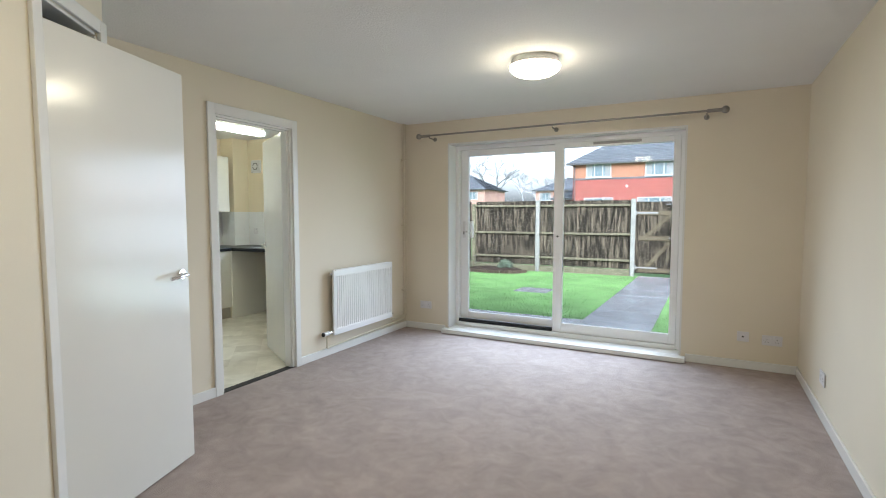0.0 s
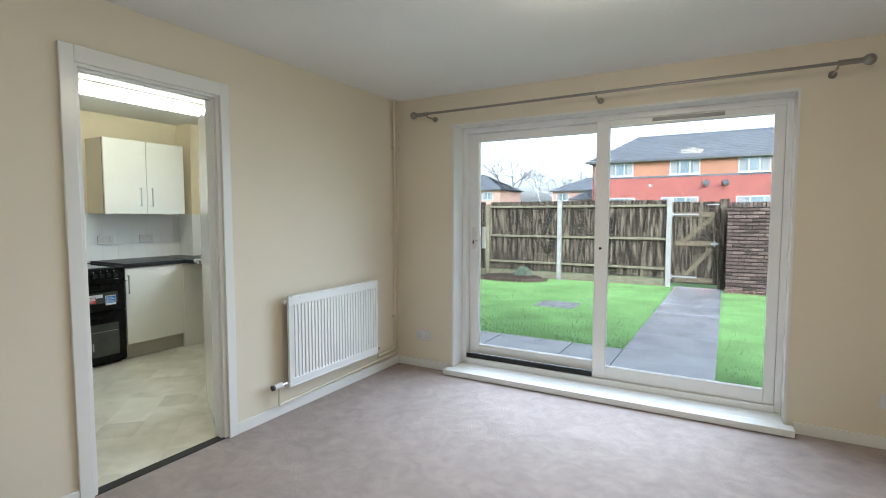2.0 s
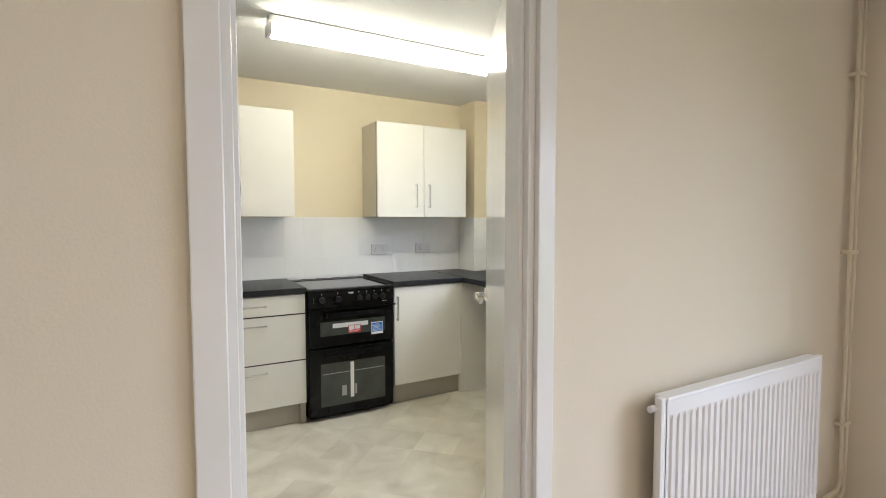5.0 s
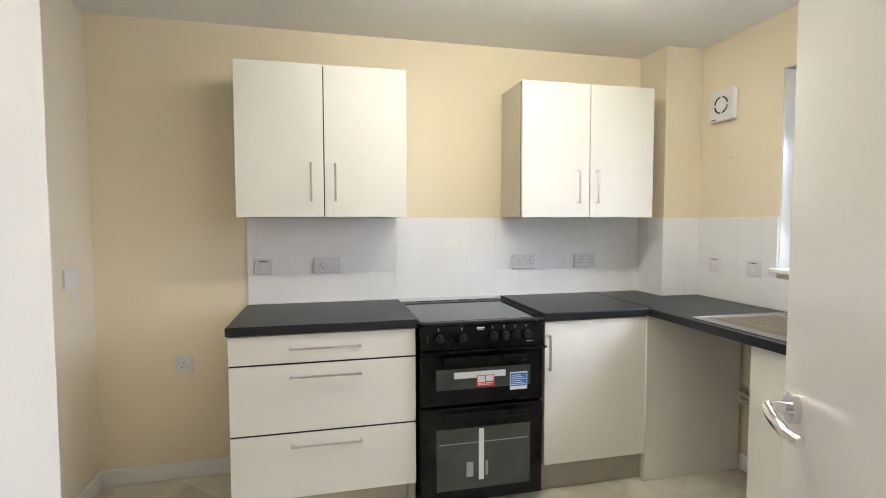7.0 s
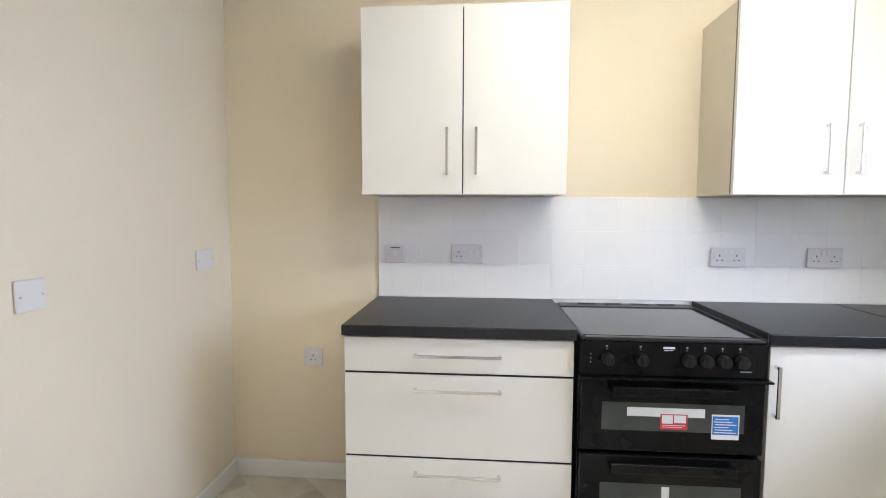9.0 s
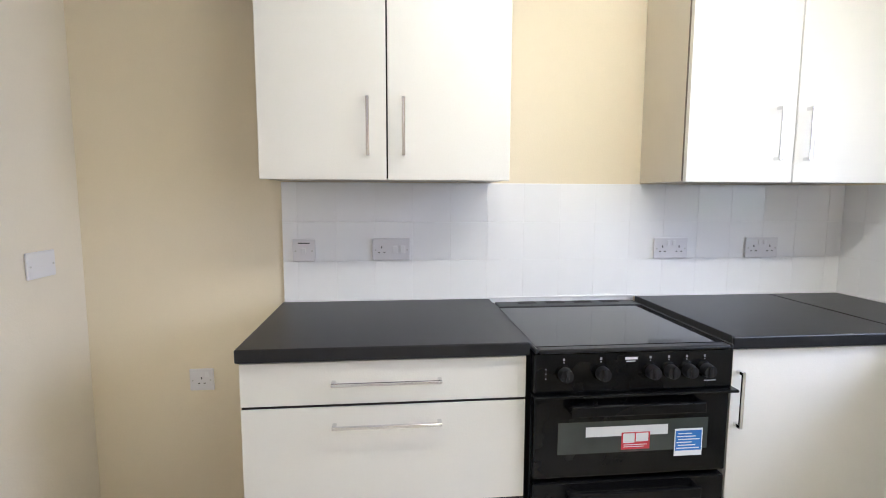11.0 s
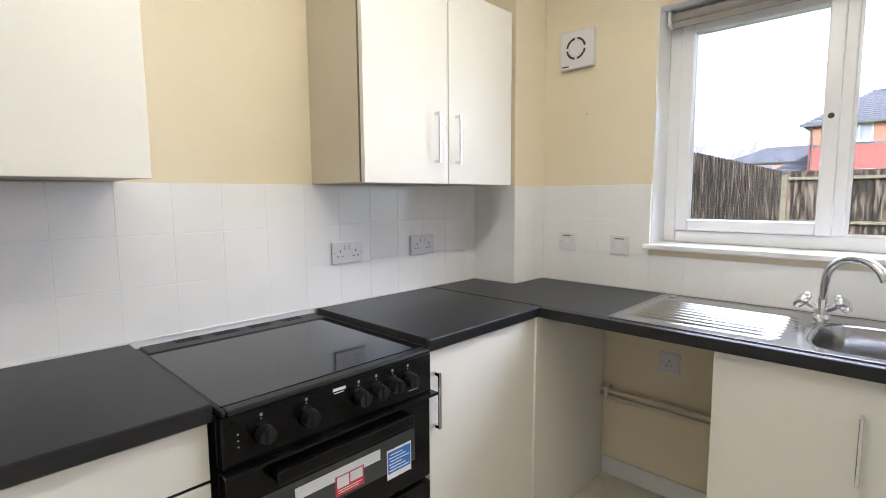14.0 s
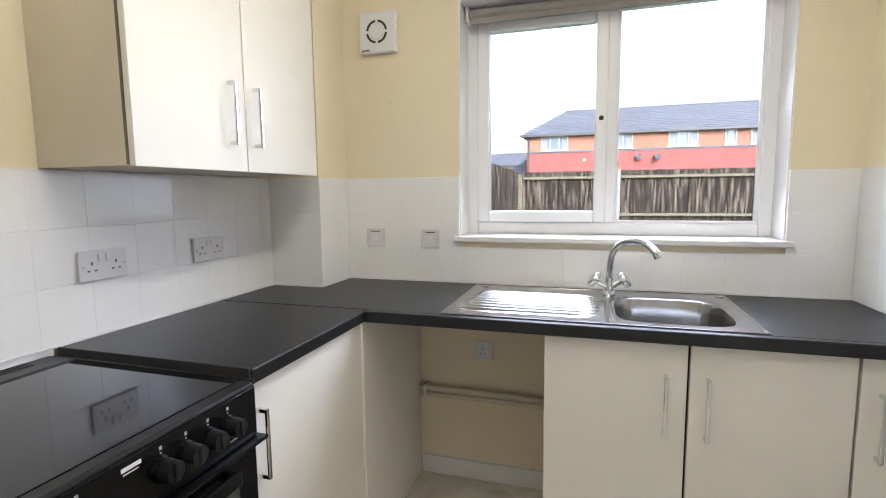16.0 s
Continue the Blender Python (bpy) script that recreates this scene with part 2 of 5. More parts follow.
def bm_cyl(a, b, r, r2=None, seg=20):
    a, b = Vector(a), Vector(b)
    c = bmesh.new()
    bmesh.ops.create_cone(c, cap_ends=True, segments=seg, radius1=r, radius2=r if r2 is None else r2, depth=(b - a).length)
    turn = (b - a).to_track_quat("Z", "Y").to_matrix().to_4x4()
    bmesh.ops.transform(c, matrix=Matrix.Translation((a + b) / 2) @ turn, verts=c.verts)
    return c


def bm_tube(points, r, seg=12):
    """A round pipe along points, mitred."""
    b = bmesh.new()
    pts = [Vector(p) for p in points]
    rings = []
    side = None
    for i, p in enumerate(pts):
        d = (pts[min(i + 1, len(pts) - 1)] - pts[max(i - 1, 0)]).normalized()
        if side is None:
            side = d.orthogonal().normalized()
        side = (side - d * side.dot(d)).normalized()
        up = d.cross(side)
        rings.append([b.verts.new(p + r * (math.cos(t) * side + math.sin(t) * up)) for t in [2 * math.pi * k / seg for k in range(seg)]])
    for u, v in zip(rings, rings[1:]):
        for k in range(seg):
            b.faces.new((u[k], u[(k + 1) % seg], v[(k + 1) % seg], v[k]))
    b.faces.new(rings[0][::-1])
    b.faces.new(rings[-1])
    return b


def bend(a, corner, c, r, n=6):
    """Points of a rounded bend from a by corner to c."""
    a, k, c = Vector(a), Vector(corner), Vector(c)
    p, q = k + (a - k).normalized() * r, k + (c - k).normalized() * r
    return [p.lerp(k, i / n).lerp(k.lerp(q, i / n), i / n) for i in range(n + 1)]


def mesh_of(name, bm, material, smooth=False):
    bmesh.ops.recalc_face_normals(bm, faces=bm.faces)
    me = bpy.data.meshes.new(name)
    bm.to_mesh(me)
    bm.free()
    me.materials.append(material)
    if smooth:
        me.shade_smooth()
        me.set_sharp_from_angle(angle=radians(40))
    return me


def part(name, bm, material, parent=None, label="", smooth=False, local=False):
    ob = new(name, mesh_of(name, bm, material, smooth))
    if parent is not None:
        ob.parent = parent
        if parent.data is None and not local:
            ob.matrix_parent_inverse = parent.matrix_basis.inverted()
    if label:
        ob["label"] = label
    return ob


def thing(name, label, category, group="", base=(0, 0, 0), kind=""):
    ob = new(name)
    ob.empty_display_size = 0.05
    ob.matrix_basis = base if isinstance(base, Matrix) else Matrix.Translation(base)
    return tagged(ob, label, category, group, kind)


def setting(name, bm, material, label, category):
    return tagged(part(name, bm, material), label, category, kind="structure")


def boxes(*pairs, bevel=0.0):
    bm = bmesh.new()
    for lo, hi in pairs:
        bm_box(lo, hi, bevel, bm)
    return bm


# ---- the building: living room x 0..3.82, kitchen x -2.82..-0.10 ----
H = 2.36
BACK = -6.3
setting("floor_living_room", boxes(((0, BACK, -0.1), (3.82, 0.0, 0.0)), ((-0.05, -2.54, -0.1), (0, -1.79, 0.0))), M_CARPET, "taupe mauve short-pile carpet with brushed pile marks", "carpet")
setting("floor_kitchen", boxes(((-2.82, -3.36, -0.1), (-0.05, -0.045, 0.0))), M_VINYL, "beige and grey stone-print sheet vinyl", "floor")
setting("threshold_strip", boxes(((-0.07, -2.54, 0.0), (-0.005, -1.79, 0.006)), bevel=0.002), M_THRESH, "dark threshold strip between carpet and vinyl", "threshold")
setting("ceiling_living_room", boxes(((0, BACK, H), (3.82, 0, H + 0.15))), M_CEIL, "white painted ceiling", "ceiling")
setting("ceiling_kitchen", boxes(((-2.82, -3.36, H), (-0.05, -0.045, H + 0.15))), M_CEIL, "white stippled kitchen ceiling", "ceiling")
# outer wall along y = 0 with the patio door and, on the kitchen side, the window
setting("wall_north", boxes(((-0.05, 0, -0.3), (0.572, 0.3, 2.5)), ((2.934, 0, -0.3), (4.1, 0.3, 2.5)), ((0.572, 0, 2.10), (2.934, 0.3, 2.5)), ((0.572, 0.10, -0.3), (2.934, 0.3, 0.0))), M_WALL, "cream painted wall round the patio door", "wall")
setting("wall_kitchen_north", boxes(((-3.1, -0.045, -0.3), (-2.035, 0.3, 2.5)), ((-0.81, -0.045, -0.3), (-0.05, 0.3, 2.5)), ((-2.035, -0.045, -0.3), (-0.81, 0.3, 1.085)), ((-2.035, -0.045, 2.09), (-0.81, 0.3, 2.5))), M_KWALL, "cream painted kitchen wall round the window", "wall")
setting("wall_kitchen_west", boxes(((-3.1, -3.6, -0.3), (-2.82, -0.045, 2.5))), M_KWALL, "cream painted kitchen wall behind the units", "wall")
setting("wall_kitchen_south", boxes(((-2.82, -3.6, -0.3), (-0.97, -3.36, 2.5))), M_WALL, "cream painted end wall of the kitchen", "wall")
setting("wall_cupboard", boxes(((-0.97, -3.6, -0.1), (-0.10, -2.665, 2.5))), M_PALE, "pale boxed-out wall beside the kitchen door", "wall")
setting("wall_corner_boxing", boxes(((-2.82, -0.29, 0.0), (-2.575, -0.045, H))), M_KWALL, "boxed-in pipe corner in the kitchen", "wall")
setting("wall_end_boxing", boxes(((-0.59, -0.62, 0.906), (-0.10, -0.045, H))), M_KWALL, "boxed-out corner above the worktop", "wall")
# party wall between the rooms with the kitchen doorway
setting("wall_west", boxes(((-0.10, -1.79, -0.1), (-0.05, -0.045, 2.5)), ((-0.05, -1.79, -0.1), (0, 0, 2.5)), ((-0.10, -3.6, -0.1), (0, -2.54, 2.5)), ((-0.10, -2.54, 2.05), (0, -1.79, 2.5))), M_WALL, "cream painted wall with the kitchen doorway", "wall")
setting("wall_east", boxes(((3.82, BACK, -0.1), (4.1, 0, 2.5))), M_WALL, "cream painted side wall", "wall")
setting("wall_south", boxes(((-0.1, BACK - 0.2, -0.1), (4.1, BACK, 2.5))), M_WALL, "cream painted back wall", "wall")

# hall partition with the entrance doorway, set askew across the corner
ASKEW = pose(0.93, -3.97, 0, 0, 0, 128.7)
askew = bmesh.new()
for lo, hi in (((-0.5, 0, -0.05), (0, 0.1, H)), ((0.44, 0, -0.05), (0.5, 0.1, H)), ((0, 0, 2.14), (0.44, 0.1, H))):
    bm_box(lo, hi, 0, askew)
bmesh.ops.transform(askew, matrix=ASKEW, verts=askew.verts)
setting("wall_hall_askew", askew, M_WALL, "cream painted partition with the entrance doorway", "wall")
setting("wall_hall_return", boxes(((0.0, -3.68, -0.05), (0.60, -3.58, H)), ((1.14, BACK, -0.05), (1.24, -4.37, H)), ((-0.1, BACK, -0.05), (0, -3.6, H))), M_WALL, "cream painted hall partition", "wall")
trim = bmesh.new()
for lo, hi in (((-0.06, -0.018, 0), (0.0, 0, 2.2)), ((0.44, -0.018, 0), (0.50, 0, 2.2)), ((0.0, -0.018, 2.14), (0.44, 0, 2.2)), ((0.425, 0, 0), (0.44, 0.1, 2.125)), ((-0.0, 0, 0), (0.012, 0.1, 2.125)), ((0.012, 0, 2.125), (0.425, 0.1, 2.14))):
    bm_box(lo, hi, 0.004, trim)
bmesh.ops.transform(trim, matrix=ASKEW, verts=trim.verts)
setting("trim_entrance_door", trim, M_GLOSS, "white gloss moulded architrave of the entrance doorway", "architrave")

# kitchen doorway: lining, stops and architraves on both sides
lin = boxes(((-0.10, -2.54, 0.006), (0, -2.515, 2.05)), ((-0.10, -1.815, 0.006), (0, -1.79, 2.05)), ((-0.10, -2.515, 2.025), (0, -1.815, 2.05)),
            ((-0.055, -2.515, 0.006), (-0.02, -2.503, 2.025)), ((-0.055, -1.827, 0.006), (-0.02, -1.815, 2.025)), ((-0.055, -2.503, 2.013), (-0.02, -1.827, 2.025)), bevel=0.002)
setting("lining_kitchen_door", lin, M_GLOSS, "white gloss lining of the kitchen doorway", "door frame")
arch = boxes(((0, -2.595, 0), (0.018, -2.535, 2.115)), ((0, -1.795, 0), (0.018, -1.738, 2.115)), ((0, -2.535, 2.04), (0.018, -1.795, 2.115)),
             ((-0.116, -2.60, 0), (-0.10, -2.535, 2.115)), ((-0.116, -1.775, 0), (-0.10, -1.73, 2.115)), ((-0.116, -2.535, 2.05), (-0.10, -1.775, 2.115)), bevel=0.003)
setting("trim_kitchen_door", arch, M_GLOSS, "white gloss architrave round the kitchen doorway", "architrave")

# skirting boards
sk = boxes(((0, -1.738, 0), (0.015, 0, 0.072)), ((0, -3.58, 0), (0.015, -2.595, 0.072)), ((0.015, -0.015, 0), (0.53, 0, 0.072)), ((2.985, -0.015, 0), (3.82, 0, 0.072)), ((3.805, BACK, 0), (3.82, -0.015, 0.072)), bevel=0.004)
setting("baseboard_living_room", sk, M_GLOSS, "white gloss skirting board", "skirting board")
sk = boxes(((-2.82, -3.345, 0), (-2.805, -2.64, 0.085)), ((-2.82, -3.36, 0), (-0.97, -3.345, 0.085)), ((-0.985, -3.345, 0), (-0.97, -2.665, 0.085)), ((-0.985, -2.665, 0), (-0.116, -2.65, 0.085)), ((-2.22, -0.06, 0), (-1.62, -0.045, 0.085)), bevel=0.004)
setting("baseboard_kitchen", sk, M_GLOSS, "white gloss kitchen skirting board", "skirting board")


# ---- doors ----
def door(name, base, length, height, faces, label, handle_x, handle_z, low=0.008):
    """A flush door leaf hinged at its base; it lies along local x, between the two y in faces."""
    d = thing(name, label, "door", base=base, kind="structure")
    part("leaf", bm_box((0, faces[0], low), (length, faces[1], height), 0.002), M_DOOR, d, local=True)
    for f, s in ((faces[0], -1), (faces[1], 1)):
        h = part("lever_rose", bm_cyl((handle_x, f, handle_z), (handle_x, f + s * 0.012, handle_z), 0.026, seg=28), M_CHROME, d, "polished chrome rose and lever", True, True)
        t = -1
        q = f + s * 0.01
        pts = [(handle_x, q, handle_z), (handle_x, f + s * 0.03, handle_z)] + [tuple(p) for p in bend((handle_x, f + s * 0.03, handle_z), (handle_x, f + s * 0.048, handle_z), (handle_x + t * 0.05, f + s * 0.048, handle_z), 0.016)] + [(handle_x + t * 0.06, f + s * 0.050, handle_z - 0.003), (handle_x + t * 0.095, f + s * 0.046, handle_z - 0.008), (handle_x + t * 0.118, f + s * 0.034, handle_z - 0.012)]
        part("lever", bm_tube(pts, 0.0095), M_CHROME, h, "", True, True)
    part("latch_plate", bm_box((length, (faces[0] + faces[1]) / 2 - 0.011, handle_z - 0.075), (length + 0.0015, (faces[0] + faces[1]) / 2 + 0.011, handle_z + 0.075), 0), M_SATIN, d, "brushed metal latch plate", local=True)
    for z in (0.22, height / 2, height - 0.2):
        part("hinge", bm_cyl((-0.004, faces[1] if faces[1] > 0 else faces[0] + 0.036, z - 0.045), (-0.004, faces[1] if faces[1] > 0 else faces[0] + 0.036, z + 0.045), 0.006, seg=12), M_SATIN, d, "steel butt hinge", True, True)
    return d


door("door_kitchen", pose(-0.113, -1.797, 0, 0, 0, 150.0), 0.715, 2.025, (-0.04, 0.0), "white painted flush door standing open into the kitchen", 0.662, 1.03)
door("door_entrance", pose(0.93, -3.97, 0, 0, 0, 109.4), 0.784, 2.05, (0.0, 0.04), "white painted flush entrance door standing wide open", 0.722, 1.01)

# ---- patio door ----
pd = thing("window_patio_door", "white plastic sliding patio door with two large panes", "patio door", base=(1.75, 0.2, 0.05), kind="structure")
part("window_frame", boxes(((0.572, 0.17, 0.05), (0.612, 0.30, 2.10)), ((2.894, 0.17, 0.05), (2.934, 0.30, 2.10)), ((0.612, 0.17, 2.055), (2.894, 0.30, 2.10)), ((0.612, 0.15, 0.05), (2.894, 0.30, 0.095)), bevel=0.004), M_UPVC, pd)
fixed = part("fixed_panel", boxes(((1.71, 0.175, 0.097), (1.806, 0.225, 2.055)), ((2.83, 0.175, 0.097), (2.892, 0.225, 2.055)), ((1.806, 0.175, 2.003), (2.83, 0.225, 2.055)), ((1.806, 0.175, 0.097), (2.83, 0.225, 0.19)), bevel=0.005), M_UPVC, pd)
slide = part("sliding_panel", boxes(((0.614, 0.232, 0.125), (0.70, 0.282, 2.053)), ((1.70, 0.232, 0.125), (1.775, 0.282, 2.053)), ((0.70, 0.232, 1.985), (1.70, 0.282, 2.053)), ((0.70, 0.232, 0.125), (1.70, 0.282, 0.205)), bevel=0.005), M_UPVC, pd)
for nm, lo, hi, pr in (("pane", (1.806, 0.196, 0.19), (2.83, 0.202, 2.003), fixed), ("pane", (0.70, 0.254, 0.205), (1.70, 0.260, 1.985), slide)):
    part(nm, bm_box(lo, hi), M_PANE, pr, "clear glass pane").visible_shadow = False
part("track", boxes(((0.614, 0.185, 0.095), (1.708, 0.229, 0.122)), ((0.614, 0.172, 0.095), (1.708, 0.178, 0.135)), bevel=0.002), M_RUBBER, pd, "black rubber sliding track")
part("trickle_vent", boxes(((2.10, 0.166, 2.02), (2.55, 0.175, 2.045)), bevel=0.003), M_GREYPL, pd, "grey ventilation slot")
part("lock_button", bm_cyl((1.755, 0.168, 1.10), (1.755, 0.176, 1.10), 0.010), M_SLOT, fixed, "black lock button", True)
hd = part("pull_handle", boxes(((0.640, 0.218, 1.06), (0.672, 0.232, 1.25)), bevel=0.004), M_PLASTIC, slide, "white pull handle with keyhole")
part("keyhole", boxes(((0.650, 0.2155, 1.10), (0.662, 0.218, 1.135)), bevel=0.001), M_SLOT, hd)
part("outer_grip", boxes(((0.705, 0.284, 1.06), (0.735, 0.315, 1.25)), bevel=0.006), M_PLASTIC, slide, "white outer grip seen through the glass")
part("key_cylinder", bm_cyl((0.685, 0.215, 1.13), (0.685, 0.232, 1.13), 0.009), M_SATIN, slide, "metal key cylinder", True)
setting("window_board_patio", boxes(((0.53, -0.11, 0.004), (2.985, -0.016, 0.05)), ((0.572, -0.016, 0.004), (2.934, 0.17, 0.05)), bevel=0.006), M_GLOSS, "white gloss timber sill board under the patio door", "sill")
setting("window_reveal_patio", boxes(((0.570, 0.003, 0.05), (0.576, 0.17, 2.10)), ((2.930, 0.003, 0.05), (2.936, 0.17, 2.10)), ((0.576, 0.003, 2.096), (2.930, 0.17, 2.104)), ((0.560, -0.004, 0.05), (0.572, 0.003, 2.112)), ((2.934, -0.004, 0.05), (2.946, 0.003, 2.112)), ((0.572, -0.004, 2.10), (2.934, 0.003, 2.112))), M_GLOSS, "white painted reveal of the patio door", "reveal")

# ---- living room things ----
rod = thing("curtain_pole", "brushed metal curtain pole with ball ends on three brackets", "curtain pole", base=(1.75, -0.13, 2.19))
part("pole", bm_cyl((0.30, -0.13, 2.192), (3.19, -0.165, 2.19), 0.0095, seg=16), M_POLE, rod, "", True)
for x, y, s in ((0.30, -0.13, -1), (3.19, -0.165, 1)):
    f = part("collar", bm_cyl((x + s * 0.012, y, 2.19), (x - s * 0.10, y, 2.19), 0.0155, seg=18), M_POLE, rod, "", True)
    ball = bmesh.new()
    bmesh.ops.create_uvsphere(ball, u_segments=20, v_segments=12, radius=0.031, matrix=Matrix.Translation((x + s * 0.036, y, 2.19)))
    part("finial", ball, M_POLE, rod, "ball finial", True)
for x, y in ((0.40, -0.131), (1.774, -0.148), (3.09, -0.164)):
    bk = bm_cyl((x, -0.001, 2.165), (x, -0.010, 2.165), 0.022)
    join(bk, bm_tube([(x, -0.008, 2.165), (x, y + 0.02, 2.163)] + [tuple(p) for p in bend((x, y + 0.02, 2.163), (x, y, 2.163), (x, y, 2.182), 0.01)], 0.006))
    part("bracket", bk, M_POLE, rod, "", True)

rad = thing("radiator", "white steel panel radiator on the wall beneath the pipes", "radiator", base=(0.06, -0.89, 0.2))
Y0, Y1, Z0, Z1 = -1.372, -0.405, 0.195, 0.810
n_rib = 29
pan = bmesh.new()
cols = []
for i in range(n_rib * 8 + 1):
    u = i / (n_rib * 8)
    y = Y0 + 0.025 + u * (Y1 - Y0 - 0.05)
    k = (i % 8) / 8
    d = 0.0 if k in (0.0, 0.125, 0.875) else -0.006
    cols.append((y, d))
rows = [(Z0 + 0.003, 0), (Z0 + 0.052, 0), (Z0 + 0.068, 1), (Z1 - 0.072, 1), (Z1 - 0.055, 0), (Z1 - 0.006, 0)]
grid = [[pan.verts.new((0.080 + (d if f else 0.0), y, z)) for y, d in cols] for z, f in rows]
for a, b in zip(grid, grid[1:]):
    for i in range(len(cols) - 1):
        pan.faces.new((a[i], a[i + 1], b[i + 1], b[i]))
part("front_panel", pan, M_RADI, rad)
part("panel_edge", boxes(((0.060, Y0, Z0), (0.079, Y0 + 0.024, Z1)), ((0.060, Y1 - 0.024, Z0), (0.079, Y1, Z1)), ((0.036, Y0 + 0.024, Z1 - 0.012), (0.083, Y1 - 0.024, Z1)), ((0.036, Y0 + 0.024, Z0), (0.081, Y1 - 0.024, Z0 + 0.010)), ((0.036, Y0 + 0.024, Z0 + 0.01), (0.064, Y1 - 0.024, Z1 - 0.012)), bevel=0.003), M_RADI, rad)
for y in (-1.15, -0.62):
    part("wall_bracket", boxes(((0.001, y - 0.02, 0.3), (0.036, y + 0.02, 0.72))), M_RADI, rad)
part("bleed_plug", bm_cyl((0.055, Y0, Z1 - 0.035), (0.055, Y0 - 0.022, Z1 - 0.035), 0.010), M_PLASTIC, rad, "", True)
trv = part("valve_body", bm_cyl((0.055, Y0, 0.225), (0.055, Y0 - 0.05, 0.225), 0.012), M_CHROME, rad, "chrome radiator valve", True)
part("valve_head", bm_cyl((0.055, Y0 - 0.052, 0.225), (0.055, Y0 - 0.118, 0.225), 0.021, 0.018), M_PLASTIC, trv, "white thermostatic valve head", True)
part("valve_ring", bm_cyl((0.055, Y0 - 0.118, 0.225), (0.055, Y0 - 0.130, 0.225), 0.0185), M_SLOT, trv, "black end ring", True)
part("lockshield_valve", bm_cyl((0.055, Y1, 0.225), (0.055, Y1 + 0.04, 0.225), 0.011), M_CHROME, rad, "chrome lockshield valve", True)
pp = thing("heating_pipes", "cream painted heating pipes running down the corner", "pipe", base=(0.03, -0.06, 0.0))
A = [(0.03, -0.045, H)] + [tuple(p) for p in bend((0.03, -0.045, 1), (0.03, -0.045, 0.115), (0.03, -0.5, 0.105), 0.06)] + [(0.03, -1.40, 0.085)] + [tuple(p) for p in bend((0.03, -1.40, 0.085), (0.05, -1.445, 0.085), (0.055, -1.445, 0.14), 0.025)] + [(0.055, -1.445, 0.225)]
part("flow_pipe", bm_tube(A, 0.0085), M_PIPE, pp, "", True)
B = [(0.03, -0.085, H)] + [tuple(p) for p in bend((0.03, -0.085, 1), (0.03, -0.085, 0.16), (0.03, -0.3, 0.15), 0.05)] + [(0.035, -0.34, 0.15)] + [tuple(p) for p in bend((0.035, -0.34, 0.15), (0.05, -0.37, 0.15), (0.055, -0.375, 0.19), 0.02)] + [(0.055, -0.375, 0.225)]
part("return_pipe", bm_tube(B, 0.0085), M_PIPE, pp, "", True)
for z in (0.45, 1.2, 1.95):
    part("pipe_clip", boxes(((0.001, -0.10, z - 0.008), (0.042, -0.03, z + 0.008)), bevel=0.003), M_PIPE, pp)

def ceiling_light(x, y):
    lamp = thing("ceiling_light", "lit flush ceiling light with an opal glass dish", "ceiling light", "living room ceiling lights", base=(x, y, H))
    part("base_plate", bm_cyl((x, y, H - 0.048), (x, y, H - 0.001), 0.1665, 0.152, 48), M_GLOSS, lamp, "", True)
    dome = bmesh.new()
    rings = []
    profile = [(0.164, 0.0475), (0.168, 0.052)] + [(0.168 * math.cos(radians(90) * i / 8), 0.052 + 0.068 * math.sin(radians(90) * i / 8)) for i in range(1, 8)]
    for r, d in profile:
        rings.append([dome.verts.new((x + r * math.cos(t), y + r * math.sin(t), H - d)) for t in [2 * math.pi * k / 40 for k in range(40)]])
    rings.append([dome.verts.new((x, y, H - 0.120))])
    for u, v in zip(rings, rings[1:]):
        for k in range(40):
            dome.faces.new((u[k], u[(k + 1) % 40], v[(k + 1) % 40], v[k]) if len(v) > 1 else (u[k], u[(k + 1) % 40], v[0]))
    part("glass_dish", dome, M_LAMP, lamp, "glowing opal glass", True)


ceiling_light(2.07, -1.645)
ceiling_light(2.11, -3.92)


